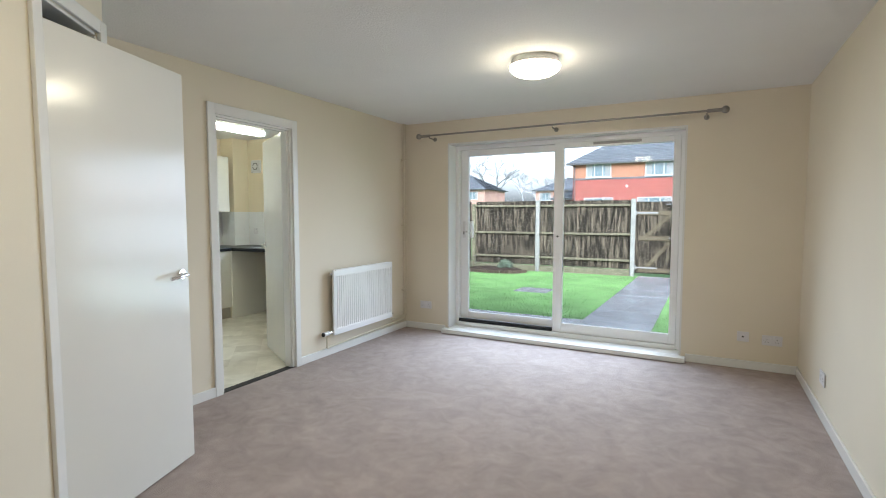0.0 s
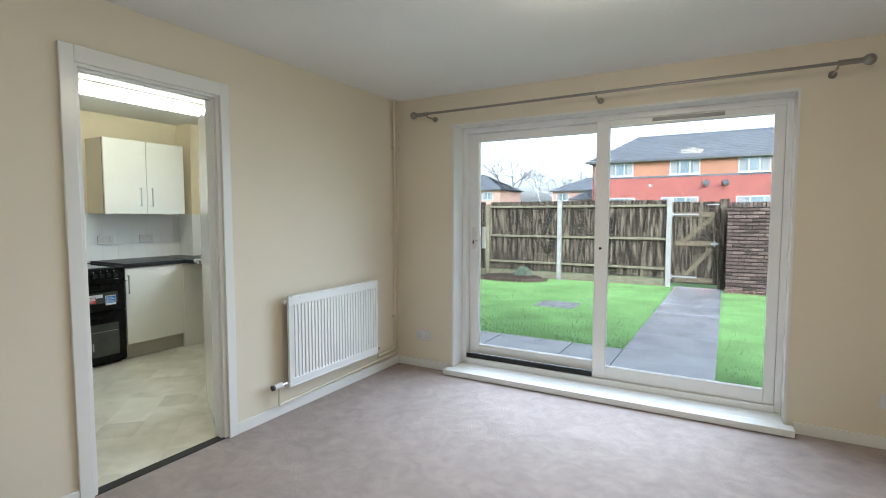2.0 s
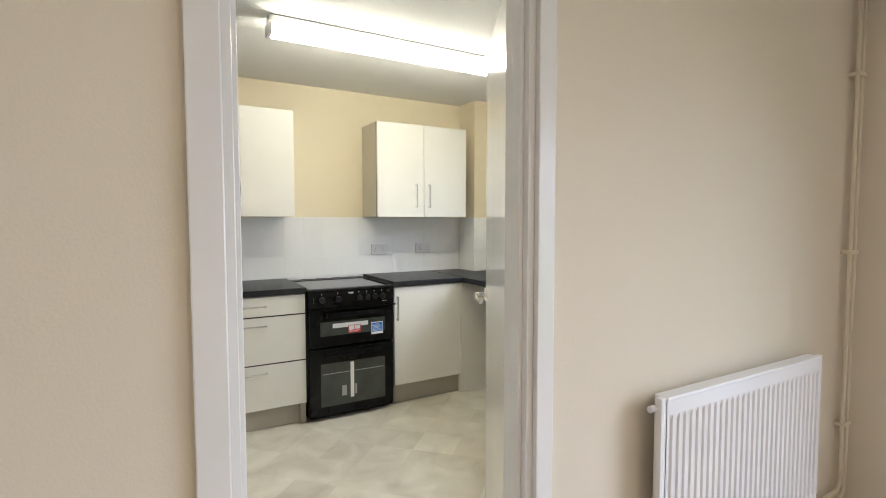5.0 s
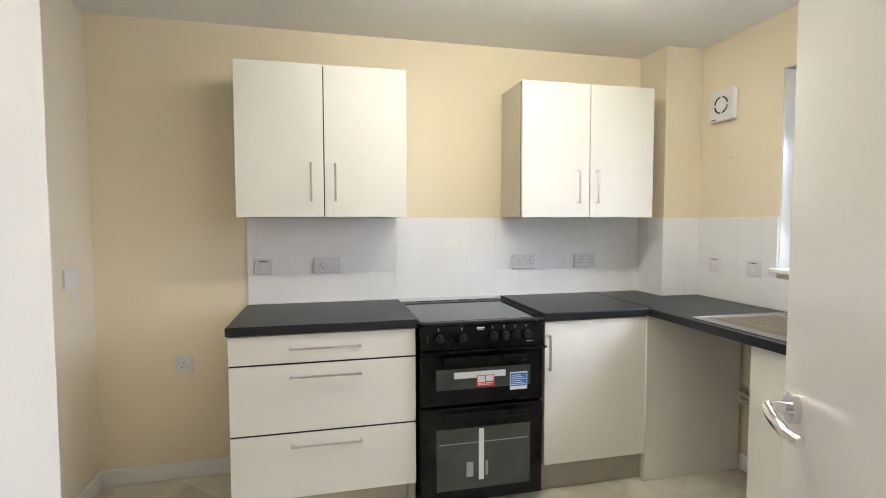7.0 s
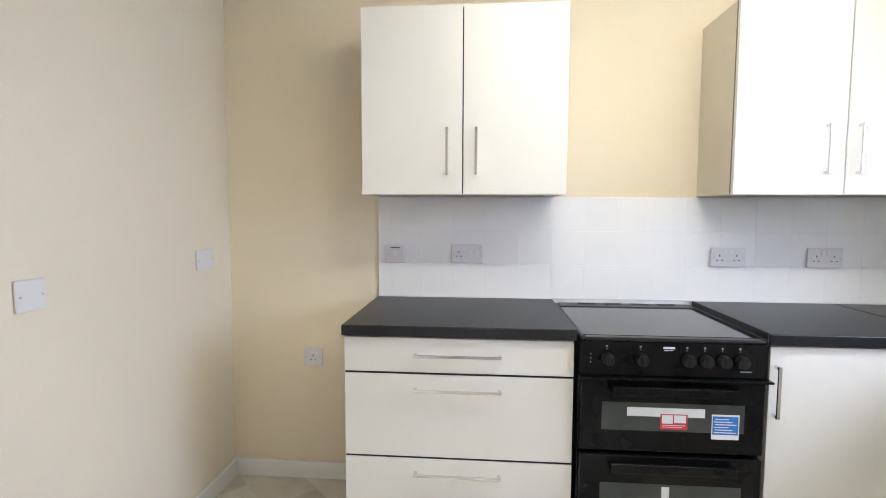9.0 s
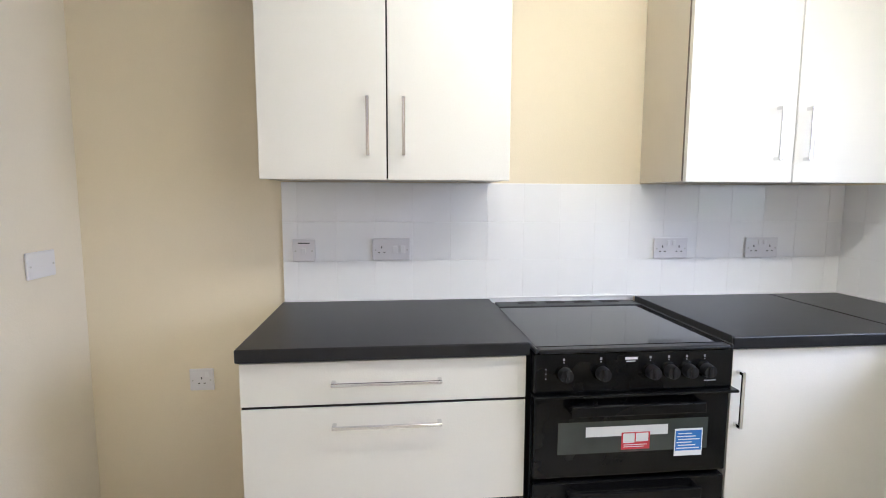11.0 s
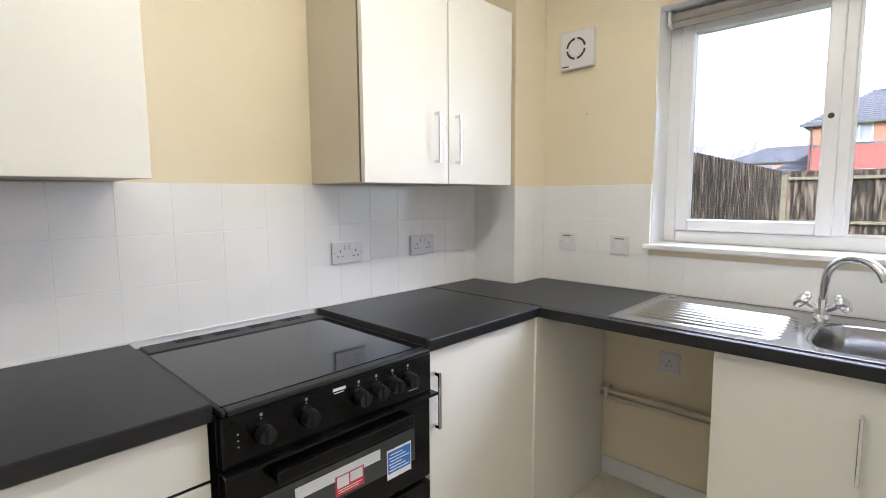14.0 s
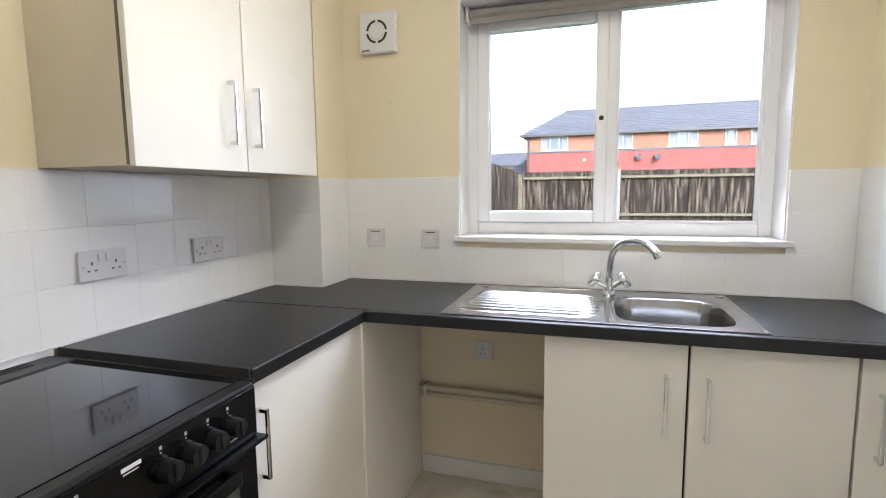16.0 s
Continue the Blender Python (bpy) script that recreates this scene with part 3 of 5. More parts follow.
def plate(name, at, turn, w, style, label, h=0.086, group=""):
    """An accessory plate on a wall; it faces local -y. style: double, single, switch, spur, blank, phone."""
    t = thing(name, label, "socket" if style in ("double", "single", "phone") else "switch", group, base=pose(*at, 0, 0, turn))
    body = bm_box((-w / 2, -0.009, -h / 2), (w / 2, 0.0, h / 2), 0.0035)
    part("plate", body, M_PLATE, t, local=True)
    for s in (-1, 1):
        if style != "phone":
            part("screw", bm_cyl((s * (w / 2 - 0.012), -0.0105, -0.002), (s * (w / 2 - 0.012), -0.009, -0.002), 0.0035, seg=10), M_SATIN, t, local=True)
    if style in ("double", "single"):
        for cx in ((-0.036, 0.036) if style == "double" else (0.0,)):
            part("pin_slots", boxes(((cx - 0.002, -0.0100, 0.002), (cx + 0.002, -0.0089, 0.011)), ((cx - 0.014, -0.0100, -0.016), (cx - 0.007, -0.0089, -0.012)), ((cx + 0.007, -0.0100, -0.016), (cx + 0.014, -0.0089, -0.012))), M_SLOT, t, "dark pin slots", local=True)
        for cx in ((-0.012, 0.012) if style == "double" else (0.020,)):
            part("rocker", bm_box((cx - 0.0065, -0.0135, 0.012), (cx + 0.0065, -0.009, 0.032), 0.0015), M_PLASTIC, t, local=True)
    elif style == "switch":
        part("rocker", bm_box((-0.006, -0.014, -0.012), (0.006, -0.009, 0.012), 0.0015), M_PLASTIC, t, local=True)
    elif style == "spur":
        part("rocker", bm_box((-0.008, -0.014, -0.012), (0.008, -0.009, 0.010), 0.0015), M_PLASTIC, t, local=True)
        part("caption", boxes(((-0.022, -0.0096, 0.026), (0.022, -0.0089, 0.030))), M_SLOT, t, "dark printed caption bar", local=True)
    elif style == "cooker":
        part("pin_slots", boxes(((-0.040, -0.0100, 0.004), (-0.036, -0.0089, 0.012)), ((-0.052, -0.0100, -0.014), (-0.045, -0.0089, -0.010)), ((-0.031, -0.0100, -0.014), (-0.024, -0.0089, -0.010))), M_SLOT, t, "dark pin slots", local=True)
        for cx in (0.014, 0.044):
            part("rocker", bm_box((cx - 0.009, -0.014, -0.014), (cx + 0.009, -0.009, 0.014), 0.0015), M_PLASTIC, t, local=True)
    elif style == "phone":
        part("jack", boxes(((-0.009, -0.0102, -0.006), (0.009, -0.0089, 0.006))), M_SLOT, t, "dark telephone jack", local=True)
    return t


plate("wall_socket", (0.277, -0.001, 0.285), 0, 0.146, "double", "white plastic double socket low on the wall", group="living room sockets")
plate("wall_socket", (3.635, -0.001, 0.265), 0, 0.146, "double", "white plastic double socket low on the wall", group="living room sockets")
plate("phone_socket", (3.425, -0.001, 0.278), 0, 0.088, "phone", "white plastic telephone socket low on the wall")
plate("wall_socket", (3.819, -0.98, 0.262), -90, 0.146, "double", "white plastic double socket on the side wall", group="living room sockets")

# ---- kitchen window ----
kw = thing("window_kitchen", "white plastic kitchen window with one opening sash", "window", base=(-1.42, 0.12, 1.1), kind="structure")
part("window_frame", boxes(((-2.035, 0.10, 1.112), (-1.985, 0.17, 2.09)), ((-0.86, 0.10, 1.112), (-0.81, 0.17, 2.09)), ((-1.985, 0.10, 2.04), (-0.86, 0.17, 2.09)), ((-1.985, 0.10, 1.112), (-0.86, 0.17, 1.163)), ((-1.462, 0.10, 1.163), (-1.396, 0.17, 2.04)), bevel=0.005), M_UPVC, kw)
sash = part("sash", boxes(((-1.983, 0.085, 1.165), (-1.932, 0.145, 2.038)), ((-1.482, 0.085, 1.165), (-1.432, 0.145, 2.038)), ((-1.932, 0.085, 1.992), (-1.482, 0.145, 2.038)), ((-1.932, 0.085, 1.165), (-1.482, 0.145, 1.214)), bevel=0.006), M_UPVC, kw, "opening sash")
part("pane", bm_box((-1.932, 0.118, 1.214), (-1.482, 0.124, 1.992)), M_PANE, sash, "clear glass pane").visible_shadow = False
part("pane", bm_box((-1.396, 0.13, 1.163), (-0.86, 0.136, 2.04)), M_PANE, kw, "clear glass pane").visible_shadow = False
part("bead", boxes(((-1.396, 0.112, 1.163), (-1.386, 0.128, 2.04)), ((-0.872, 0.112, 1.163), (-0.86, 0.128, 2.04)), ((-1.386, 0.112, 1.163), (-0.872, 0.128, 1.173))), M_UPVC, kw)
part("lock_hole", bm_cyl((-1.457, 0.083, 1.60), (-1.457, 0.090, 1.60), 0.010), M_SLOT, sash, "dark handle fixing hole", True)
setting("window_sill_kitchen", boxes(((-2.055, -0.082, 1.088), (-0.79, -0.054, 1.112)), ((-2.034, -0.054, 1.086), (-0.811, 0.10, 1.112)), bevel=0.006), M_GLOSS, "white gloss window board above the sink", "sill")
setting("window_reveal_kitchen", boxes(((-2.036, -0.040, 1.112), (-2.030, 0.10, 2.09)), ((-0.815, -0.040, 1.112), (-0.809, 0.10, 2.09)), ((-2.030, -0.040, 2.085), (-0.815, 0.10, 2.091))), M_GLOSS, "white painted reveal of the kitchen window", "reveal")
bl = thing("roller_blind", "grey fabric roller blind rolled up at the window head", "blind", base=(-1.42, 0.05, 2.05))
part("roll", bm_cyl((-2.005, 0.045, 2.052), (-0.835, 0.045, 2.052), 0.024, seg=24), M_BLIND, bl, "", True)
part("bottom_bar", boxes(((-2.0, 0.018, 2.006), (-0.84, 0.026, 2.032)), bevel=0.003), M_BLIND, bl)
for x in (-2.022, -0.832):
    part("bracket", boxes(((x, 0.02, 2.02), (x + 0.012, 0.075, 2.085)), bevel=0.003), M_PLASTIC, bl)
part("pull_chain", bm_tube([(-2.012, 0.03, 2.03), (-2.012, 0.03, 1.75)], 0.0018, 6), M_PLASTIC, bl, "white bead chain")

# ---- kitchen units ----
WT0, WT1 = 0.867, 0.905


def bar_handle(parent, a, b, out):
    """A chrome bow handle on a front, between the feet a and b; it stands off along out."""
    a, b, out = Vector(a), Vector(b), Vector(out)
    along = (b - a).normalized()
    wide = along.cross(out)
    bm = bmesh.new()
    for lo, hi, r1, r2 in ((a, b, 0.022, 0.030), (a, a + along * 0.012, 0.0, 0.026), (b - along * 0.012, b, 0.0, 0.026)):
        cs = [lo + out * r1 - wide * 0.0055, hi + out * r2 + wide * 0.0055]
        bm_box([min(cs[0][i], cs[1][i]) for i in range(3)], [max(cs[0][i], cs[1][i]) for i in range(3)], 0.0025, bm)
    return part("handle", bm, M_CHROME, parent, "chrome bow handle")


# drawer unit beside the cooker
du = thing("drawer_unit", "cream three-drawer base unit with chrome handles", "kitchen unit", "kitchen base units", base=(-2.5, -2.23, 0))
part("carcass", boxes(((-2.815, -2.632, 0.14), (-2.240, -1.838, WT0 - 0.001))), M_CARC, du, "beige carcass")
part("plinth", boxes(((-2.285, -2.632, 0.001), (-2.270, -1.875, 0.139)), ((-2.81, -2.632, 0.001), (-2.285, -2.617, 0.139))), M_PLINTH, du, "grey beige plinth")
part("end_post", boxes(((-2.275, -1.873, 0.001), (-2.245, -1.838, 0.139))), M_PLINTH, du)
# dark strips fill the drawer gaps, their shade put in as colour
part("gap_shade_strip", boxes(((-2.2399, -2.631, 0.4272), (-2.2238, -1.840, 0.4348)), ((-2.2399, -2.631, 0.7312), (-2.2238, -1.840, 0.7388))), M_EDGE, du, "dark strip filling the gap as its shade")
for z0, z1, hz in ((0.739, 0.861, 0.803), (0.435, 0.731, 0.680), (0.143, 0.427, 0.377)):
    dr = part("drawer_front", bm_box((-2.238, -2.633, z0), (-2.220, -1.838, z1), 0.0015), M_FRONT, du, "cream drawer front")
    bar_handle(dr, (-2.2199, -2.387, hz), (-2.2199, -2.082, hz), (1, 0, 0))

# corner unit between the cooker and the washing machine space
cu = thing("corner_unit", "cream single-door base unit with a chrome handle", "kitchen unit", "kitchen base units", base=(-2.5, -0.9, 0))
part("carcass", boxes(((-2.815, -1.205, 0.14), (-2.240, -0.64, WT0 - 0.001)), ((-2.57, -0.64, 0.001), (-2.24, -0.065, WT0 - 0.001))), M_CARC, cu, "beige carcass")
part("plinth", boxes(((-2.285, -1.205, 0.001), (-2.270, -0.64, 0.139))), M_PLINTH, cu, "grey beige plinth")
dd = part("door", bm_box((-2.238, -1.204, 0.150), (-2.220, -0.648, 0.861), 0.0015), M_FRONT, cu, "cream door")
bar_handle(dd, (-2.2199, -1.186, 0.625), (-2.2199, -1.186, 0.800), (1, 0, 0))
part("end_panel", boxes(((-2.238, -0.640, 0.001), (-2.220, -0.062, WT0 - 0.001)), bevel=0.001), M_FRONT, cu, "cream end panel")
part("corner_post", boxes(((-2.238, -0.648, 0.001), (-2.212, -0.6405, WT0 - 0.001)), bevel=0.002), M_FRONT, cu)

# sink unit and the narrow unit next to it
su = thing("sink_unit", "cream double-door sink base unit with chrome handles", "kitchen unit", "kitchen base units", base=(-1.2, -0.35, 0))
part("carcass", boxes(((-1.611, -0.600, 0.14), (-1.593, -0.06, WT0 - 0.001)), ((-0.822, -0.600, 0.14), (-0.804, -0.06, WT0 - 0.001)), ((-1.593, -0.600, 0.14), (-0.822, -0.06, 0.158)), ((-1.593, -0.075, 0.158), (-0.822, -0.06, 0.7)), ((-1.593, -0.60, 0.80), (-0.822, -0.585, WT0 - 0.001))), M_FRONT, su, "cream carcass")
part("plinth", boxes(((-1.611, -0.565, 0.001), (-0.804, -0.55, 0.139)), ((-1.611, -0.55, 0.001), (-1.596, -0.06, 0.139))), M_PLINTH, su, "grey beige plinth")
# shade behind the door gaps, drawn as dark strips
for x0, x1 in ((-1.22, -1.195), (-0.83, -0.806)):
    part("gap_shade_strip", boxes(((x0, -0.6015, 0.16), (x1, -0.6002, 0.861))), M_EDGE, su, "dark strip filling the gap as its shade")
for x0, x1, hx in ((-1.611, -1.2105, -1.268), (-1.2035, -0.808, -1.158)):
    dd = part("door", bm_box((x0, -0.620, 0.150), (x1, -0.602, 0.861), 0.0015), M_FRONT, su, "cream door")
    bar_handle(dd, (hx, -0.6201, 0.590), (hx, -0.6201, 0.772), (0, -1, 0))
nu = thing("narrow_unit", "cream single-door base unit at the end of the worktop", "kitchen unit", "kitchen base units", base=(-0.6, -0.35, 0))
part("carcass", boxes(((-0.802, -0.600, 0.14), (-0.40, -0.06, WT0 - 0.001))), M_CARC, nu, "beige carcass")
part("plinth", boxes(((-0.802, -0.565, 0.001), (-0.40, -0.55, 0.139))), M_PLINTH, nu, "grey beige plinth")
dd = part("door", bm_box((-0.8005, -0.620, 0.150), (-0.40, -0.602, 0.861), 0.0015), M_FRONT, nu, "cream door")
bar_handle(dd, (-0.757, -0.6201, 0.590), (-0.757, -0.6201, 0.772), (0, -1, 0))


def wall_unit(y0, y1, hs, zt):
    w = thing("wall_unit", "cream double-door wall cupboard with chrome handles", "kitchen unit", "kitchen wall units", base=(-2.65, (y0 + y1) / 2, 1.37))
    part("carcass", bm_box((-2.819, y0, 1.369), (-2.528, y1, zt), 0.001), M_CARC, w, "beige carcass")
    part("gasket", boxes(((-2.528, y0 + 0.001, 1.371), (-2.521, y1 - 0.001, zt - 0.002))), M_GASKET, w, "brown edge band")
    # dark strip behind the meeting doors in place of gap shade
    part("gap_shade_strip", boxes(((-2.521, (y0 + y1) / 2 - 0.012, 1.373), (-2.5192, (y0 + y1) / 2 + 0.012, zt - 0.004))), M_EDGE, w, "dark strip filling the gap as its shade")
    m = (y0 + y1) / 2
    for a, b, h in ((y0 + 0.001, m - 0.0025, hs[0]), (m + 0.0025, y1 - 0.001, hs[1])):
        dd = part("door", bm_box((-2.519, a, 1.367), (-2.500, b, zt), 0.0015), M_FRONT, w, "cream door")
        bar_handle(dd, (-2.4999, h, 1.442), (-2.4999, h, 1.626), (1, 0, 0))


wall_unit(-2.635, -1.829, (-2.293, -2.180), 2.094)
wall_unit(-1.213, -0.421, (-0.889, -0.777), 2.088)

# worktops, with the sink let into the longer one
def worktop(parts, label):
    return tagged(part("worktop", parts, M_TOP), label, "worktop")


wt = worktop(boxes(((-2.812, -2.640, WT0), (-2.205, -1.831, WT1)), bevel=0.004), "black laminate worktop over the drawers")
part("end_strip", boxes(((-2.806, -2.6412, WT0 + 0.003), (-2.211, -2.6400, WT1 - 0.003))), M_TOP, wt, "black laminate edging strip")
wt = worktop(boxes(((-2.812, -1.216, WT0), (-2.205, -0.6225, WT1)), bevel=0.004), "black laminate worktop beside the cooker")
part("end_strip", boxes(((-2.80, -1.2205, WT0), (-2.209, -1.2162, WT1 + 0.003)), bevel=0.001), M_SLOT, wt, "black edging strip")
part("joint_strip", boxes(((-2.80, -0.6224, WT0 + 0.002), (-2.209, -0.6207, WT1 + 0.0012))), M_EDGE, wt, "thin black joint strip")
wt = worktop(boxes(((-2.812, -0.6205, WT0), (-1.425, -0.054, WT1)), ((-1.425, -0.6205, WT0), (-1.035, -0.57, WT1)), ((-1.425, -0.19, WT0), (-1.035, -0.054, WT1)), ((-1.035, -0.6205, WT0), (-0.38, -0.054, WT1))), "black laminate worktop holding the sink")
part("front_edge", boxes(((-2.2045, -0.648, WT0), (-0.38, -0.6207, WT1)), bevel=0.004), M_TOP, wt, "rounded black front edge")
setting("trim_worktop_sealant", boxes(((-2.8115, -2.632, WT1), (-2.806, -0.30, WT1 + 0.005)), ((-2.57, -0.060, WT1), (-0.6, -0.0545, WT1 + 0.005)), ((-2.57, -0.285, WT1), (-2.564, -0.06, WT1 + 0.005)), ((-2.806, -0.304, WT1), (-2.57, -0.298, WT1 + 0.005))), M_PLASTIC, "white sealant bead along the worktop", "sealant")

setting("trim_cooker_splashback", boxes(((-2.8195, -1.829, 0.80), (-2.8112, -1.2225, 0.9055)), bevel=0.001), M_TILE, "white glazed tile strip behind the cooker", "tile")

# ---- sink and tap ----
sk_t = thing("kitchen_sink", "stainless steel inset sink with a ribbed drainer", "sink", base=(-1.47, -0.36, 0.905))
ZS = WT1 + 0.0035
CX, CY, HX, HY = -1.23, -0.385, 0.172, 0.180
plate_bm = bmesh.new()
N = 64
X0, X1, YA, YB = -1.445, -1.013, -0.612, -0.105


def super_pt(t, hx, hy, p=4.0):
    c, s = math.cos(t), math.sin(t)
    r = (abs(c) ** p + abs(s) ** p) ** (-1 / p)
    return CX + hx * r * c, CY + hy * r * s


def rect_pt(t):
    c, s = math.cos(t), math.sin(t)
    k = min(((X1 if c > 0 else X0) - CX) / c if abs(c) > 1e-6 else 9, ((YB if s > 0 else YA) - CY) / s if abs(s) > 1e-6 else 9)
    return CX + k * c, CY + k * s


corner_t = [math.atan2(yy - CY, xx - CX) % (2 * math.pi) for xx in (X0, X1) for yy in (YA, YB)]
ts = sorted([2 * math.pi * i / N for i in range(N)] + corner_t)
ring_defs = [(rect_pt, ZS)] + [(lambda t, a=a: super_pt(t, HX * a, HY * a), z) for a, z in ((1.09, ZS), (1.05, ZS - 0.001), (1.0, ZS - 0.006), (0.975, ZS - 0.02), (0.95, ZS - 0.10), (0.92, ZS - 0.145), (0.84, ZS - 0.162), (0.5, ZS - 0.166), (0.12, ZS - 0.168))]
rgs = [[plate_bm.verts.new((*f(t), z)) for t in ts] for f, z in ring_defs]
for u, v in zip(rgs, rgs[1:]):
    for k in range(len(ts)):
        plate_bm.faces.new((u[k], u[(k + 1) % len(ts)], v[(k + 1) % len(ts)], v[k]))
plate_bm.faces.new(rgs[-1])
part("bowl", plate_bm, M_STEEL, sk_t, "", True)
dr = bmesh.new()
nx, ny = 30, 120
gv = []
for j in range(ny + 1):
    y = YA + (YB - YA) * j / ny
    row = []
    for i in range(nx + 1):
        x = -1.942 + (X0 + 1.942) * i / nx
        inside = min(1, max(0, (x + 1.905) / 0.03)) * min(1, max(0, (-1.47 - x) / 0.03)) * min(1, max(0, (y - YA - 0.045) / 0.02)) * min(1, max(0, (YB - 0.09 - y) / 0.02))
        z = ZS + inside * (0.0 + 0.0045 * math.sin((y - YA) / 0.042 * 2 * math.pi))
        row.append(dr.verts.new((x, y, z)))
    gv.append(row)
for a, b in zip(gv, gv[1:]):
    for i in range(nx):
        dr.faces.new((a[i], a[i + 1], b[i + 1], b[i]))
part("drainer", dr, M_STEEL, sk_t, "ribbed steel drainer", True)
part("rim", boxes(((-1.948, YA - 0.006, WT1 + 0.0002), (X1 + 0.006, YA + 0.006, ZS + 0.001)), ((-1.948, YB - 0.006, WT1 + 0.0002), (X1 + 0.006, YB + 0.006, ZS + 0.001)), ((-1.948, YA + 0.006, WT1 + 0.0002), (-1.936, YB - 0.006, ZS + 0.001)), ((X1 - 0.006, YA + 0.006, WT1 + 0.0002), (X1 + 0.006, YB - 0.006, ZS + 0.001)), bevel=0.0015), M_STEEL, sk_t)
for x, y in ((-1.90, -0.135), (-1.03, -0.135)):
    part("hole_plug", bm_cyl((x, y, ZS), (x, y, ZS + 0.003), 0.013), M_CHROME, sk_t, "", True)
part("waste", bm_cyl((CX, CY, ZS - 0.168), (CX, CY, ZS - 0.164), 0.028), M_CHROME, sk_t, "", True)
tap = thing("mixer_tap", "chrome mixer tap with a swan neck and two cross heads", "tap", base=(-1.42, -0.15, ZS))
TX, TY = -1.415, -0.155
body = bm_cyl((TX, TY, ZS), (TX, TY, ZS + 0.012), 0.026, 0.022)
join(body, bm_cyl((TX, TY, ZS + 0.010), (TX, TY, ZS + 0.062), 0.017, 0.014))
part("body", body, M_CHROME, tap, "", True)
dirx, diry = 0.79, -0.61
neck = [(TX, TY, ZS + 0.055), (TX + 0.002, TY, ZS + 0.11)]
for i in range(13):
    a = radians(180 - 150 * i / 12)
    u = 0.105 + 0.100 * math.cos(a)
    neck.append((TX + dirx * u, TY + diry * u, ZS + 0.125 + 0.085 * math.sin(a)))
part("spout", bm_tube(neck, 0.0132, 16), M_CHROME, tap, "", True)
e = Vector(neck[-1])
part("nozzle", bm_cyl(e + Vector((-0.003, 0.002, 0.008)), e + Vector((0.006, -0.004, -0.014)), 0.0152), M_CHROME, tap, "", True)
for s in (-1, 1):
    arm = bm_tube([(TX, TY, ZS + 0.022), (TX + s * 0.03, TY - 0.004, ZS + 0.040), (TX + s * 0.045, TY - 0.006, ZS + 0.052)], 0.010)
    h = part("tap_arm", arm, M_CHROME, tap, "", True)
    c = Vector((TX + s * 0.053, TY - 0.010, ZS + 0.055))
    axis = Vector((s * 0.72, -0.2, 0.62)).normalized()
    turn = Matrix.Translation(c) @ axis.to_track_quat("Z", "Y").to_matrix().to_4x4()
    head = bmesh.new()
    loops = []
    for k, h_ in ((0.35, -0.014), (0.82, -0.011), (1.0, -0.004), (1.0, 0.006), (0.84, 0.013), (0.4, 0.016)):
        loops.append([head.verts.new(turn @ Vector((k * (0.0275 + 0.005 * math.cos(4 * q)) * math.cos(q), k * (0.0275 + 0.005 * math.cos(4 * q)) * math.sin(q), h_))) for q in [2 * math.pi * i / 40 for i in range(40)]])
    for u, v in zip(loops, loops[1:]):
        for i in range(40):
            head.faces.new((u[i], u[(i + 1) % 40], v[(i + 1) % 40], v[i]))
    head.faces.new(loops[0][::-1])
    head.faces.new(loops[-1])
    part("cross_head", head, M_CHROME, h, "", True)

# ---- cooker ----
ck = thing("cooker", "black freestanding double-oven cooker with a glass hob", "cooker", base=(-2.48, -1.52, 0))
CA, CB, FX = -1.822, -1.224, -2.192
part("body", boxes(((-2.810, CA, 0.02), (-2.225, CB, 0.873)), ((-2.70, CA + 0.02, 0.001), (-2.26, CB - 0.02, 0.02)), bevel=0.003), M_BLACK, ck, "black enamel body")
part("hob_frame", boxes(((-2.810, CA, 0.874), (-2.190, CA + 0.012, 0.889)), ((-2.810, CB - 0.012, 0.874), (-2.190, CB, 0.889)), ((-2.810, CA + 0.012, 0.874), (-2.715, CB - 0.012, 0.891)), ((-2.222, CA + 0.012, 0.874), (-2.186, CB - 0.012, 0.887)), bevel=0.006), M_SATBLACK, ck)
part("hob", boxes(((-2.715, CA + 0.012, 0.875), (-2.222, CB - 0.012, 0.8875))), M_HOB, ck, "glossy black ceramic glass hob")
for i in range(4):
    y = CA + 0.10 + i * 0.115
    for j in range(3):
        part("vent_slot", boxes(((-2.802 + j * 0.015, y, 0.8905), (-2.795 + j * 0.015, y + 0.075, 0.8918))), M_EDGE, ck)
part("control_panel", boxes(((-2.225, CA, 0.757), (FX, CB, 0.873)), bevel=0.004), M_BLACK, ck, "black control panel")
kn = [-1.737, -1.628, -1.480, -1.424, -1.369, -1.314]
for y in kn:
    k = part("knob", bm_cyl((FX, y, 0.818), (FX + 0.010, y, 0.818), 0.024, 0.021, 28), M_BLACK, ck, "black control knob", True)
    join_bm = bm_cyl((FX + 0.009, y, 0.818), (FX + 0.034, y, 0.818), 0.0205, 0.0185, 24)
    bm_box((FX + 0.032, y - 0.005, 0.802), (FX + 0.038, y + 0.005, 0.8355), 0.002, join_bm)
    part("grip", join_bm, M_SATBLACK, k, "", True)
    part("mark", boxes(((FX + 0.0005, y - 0.003, 0.853), (FX + 0.0012, y + 0.003, 0.860)), ((FX + 0.0005, y - 0.0015, 0.846), (FX + 0.0012, y + 0.0015, 0.849))), M_GREYPL, ck, "pale printed mark")
for z in (0.800, 0.814, 0.828):
    part("indicator_mark", boxes(((FX + 0.0005, -1.791, z), (FX + 0.0012, -1.787, z + 0.003))), M_GREYPL, ck)
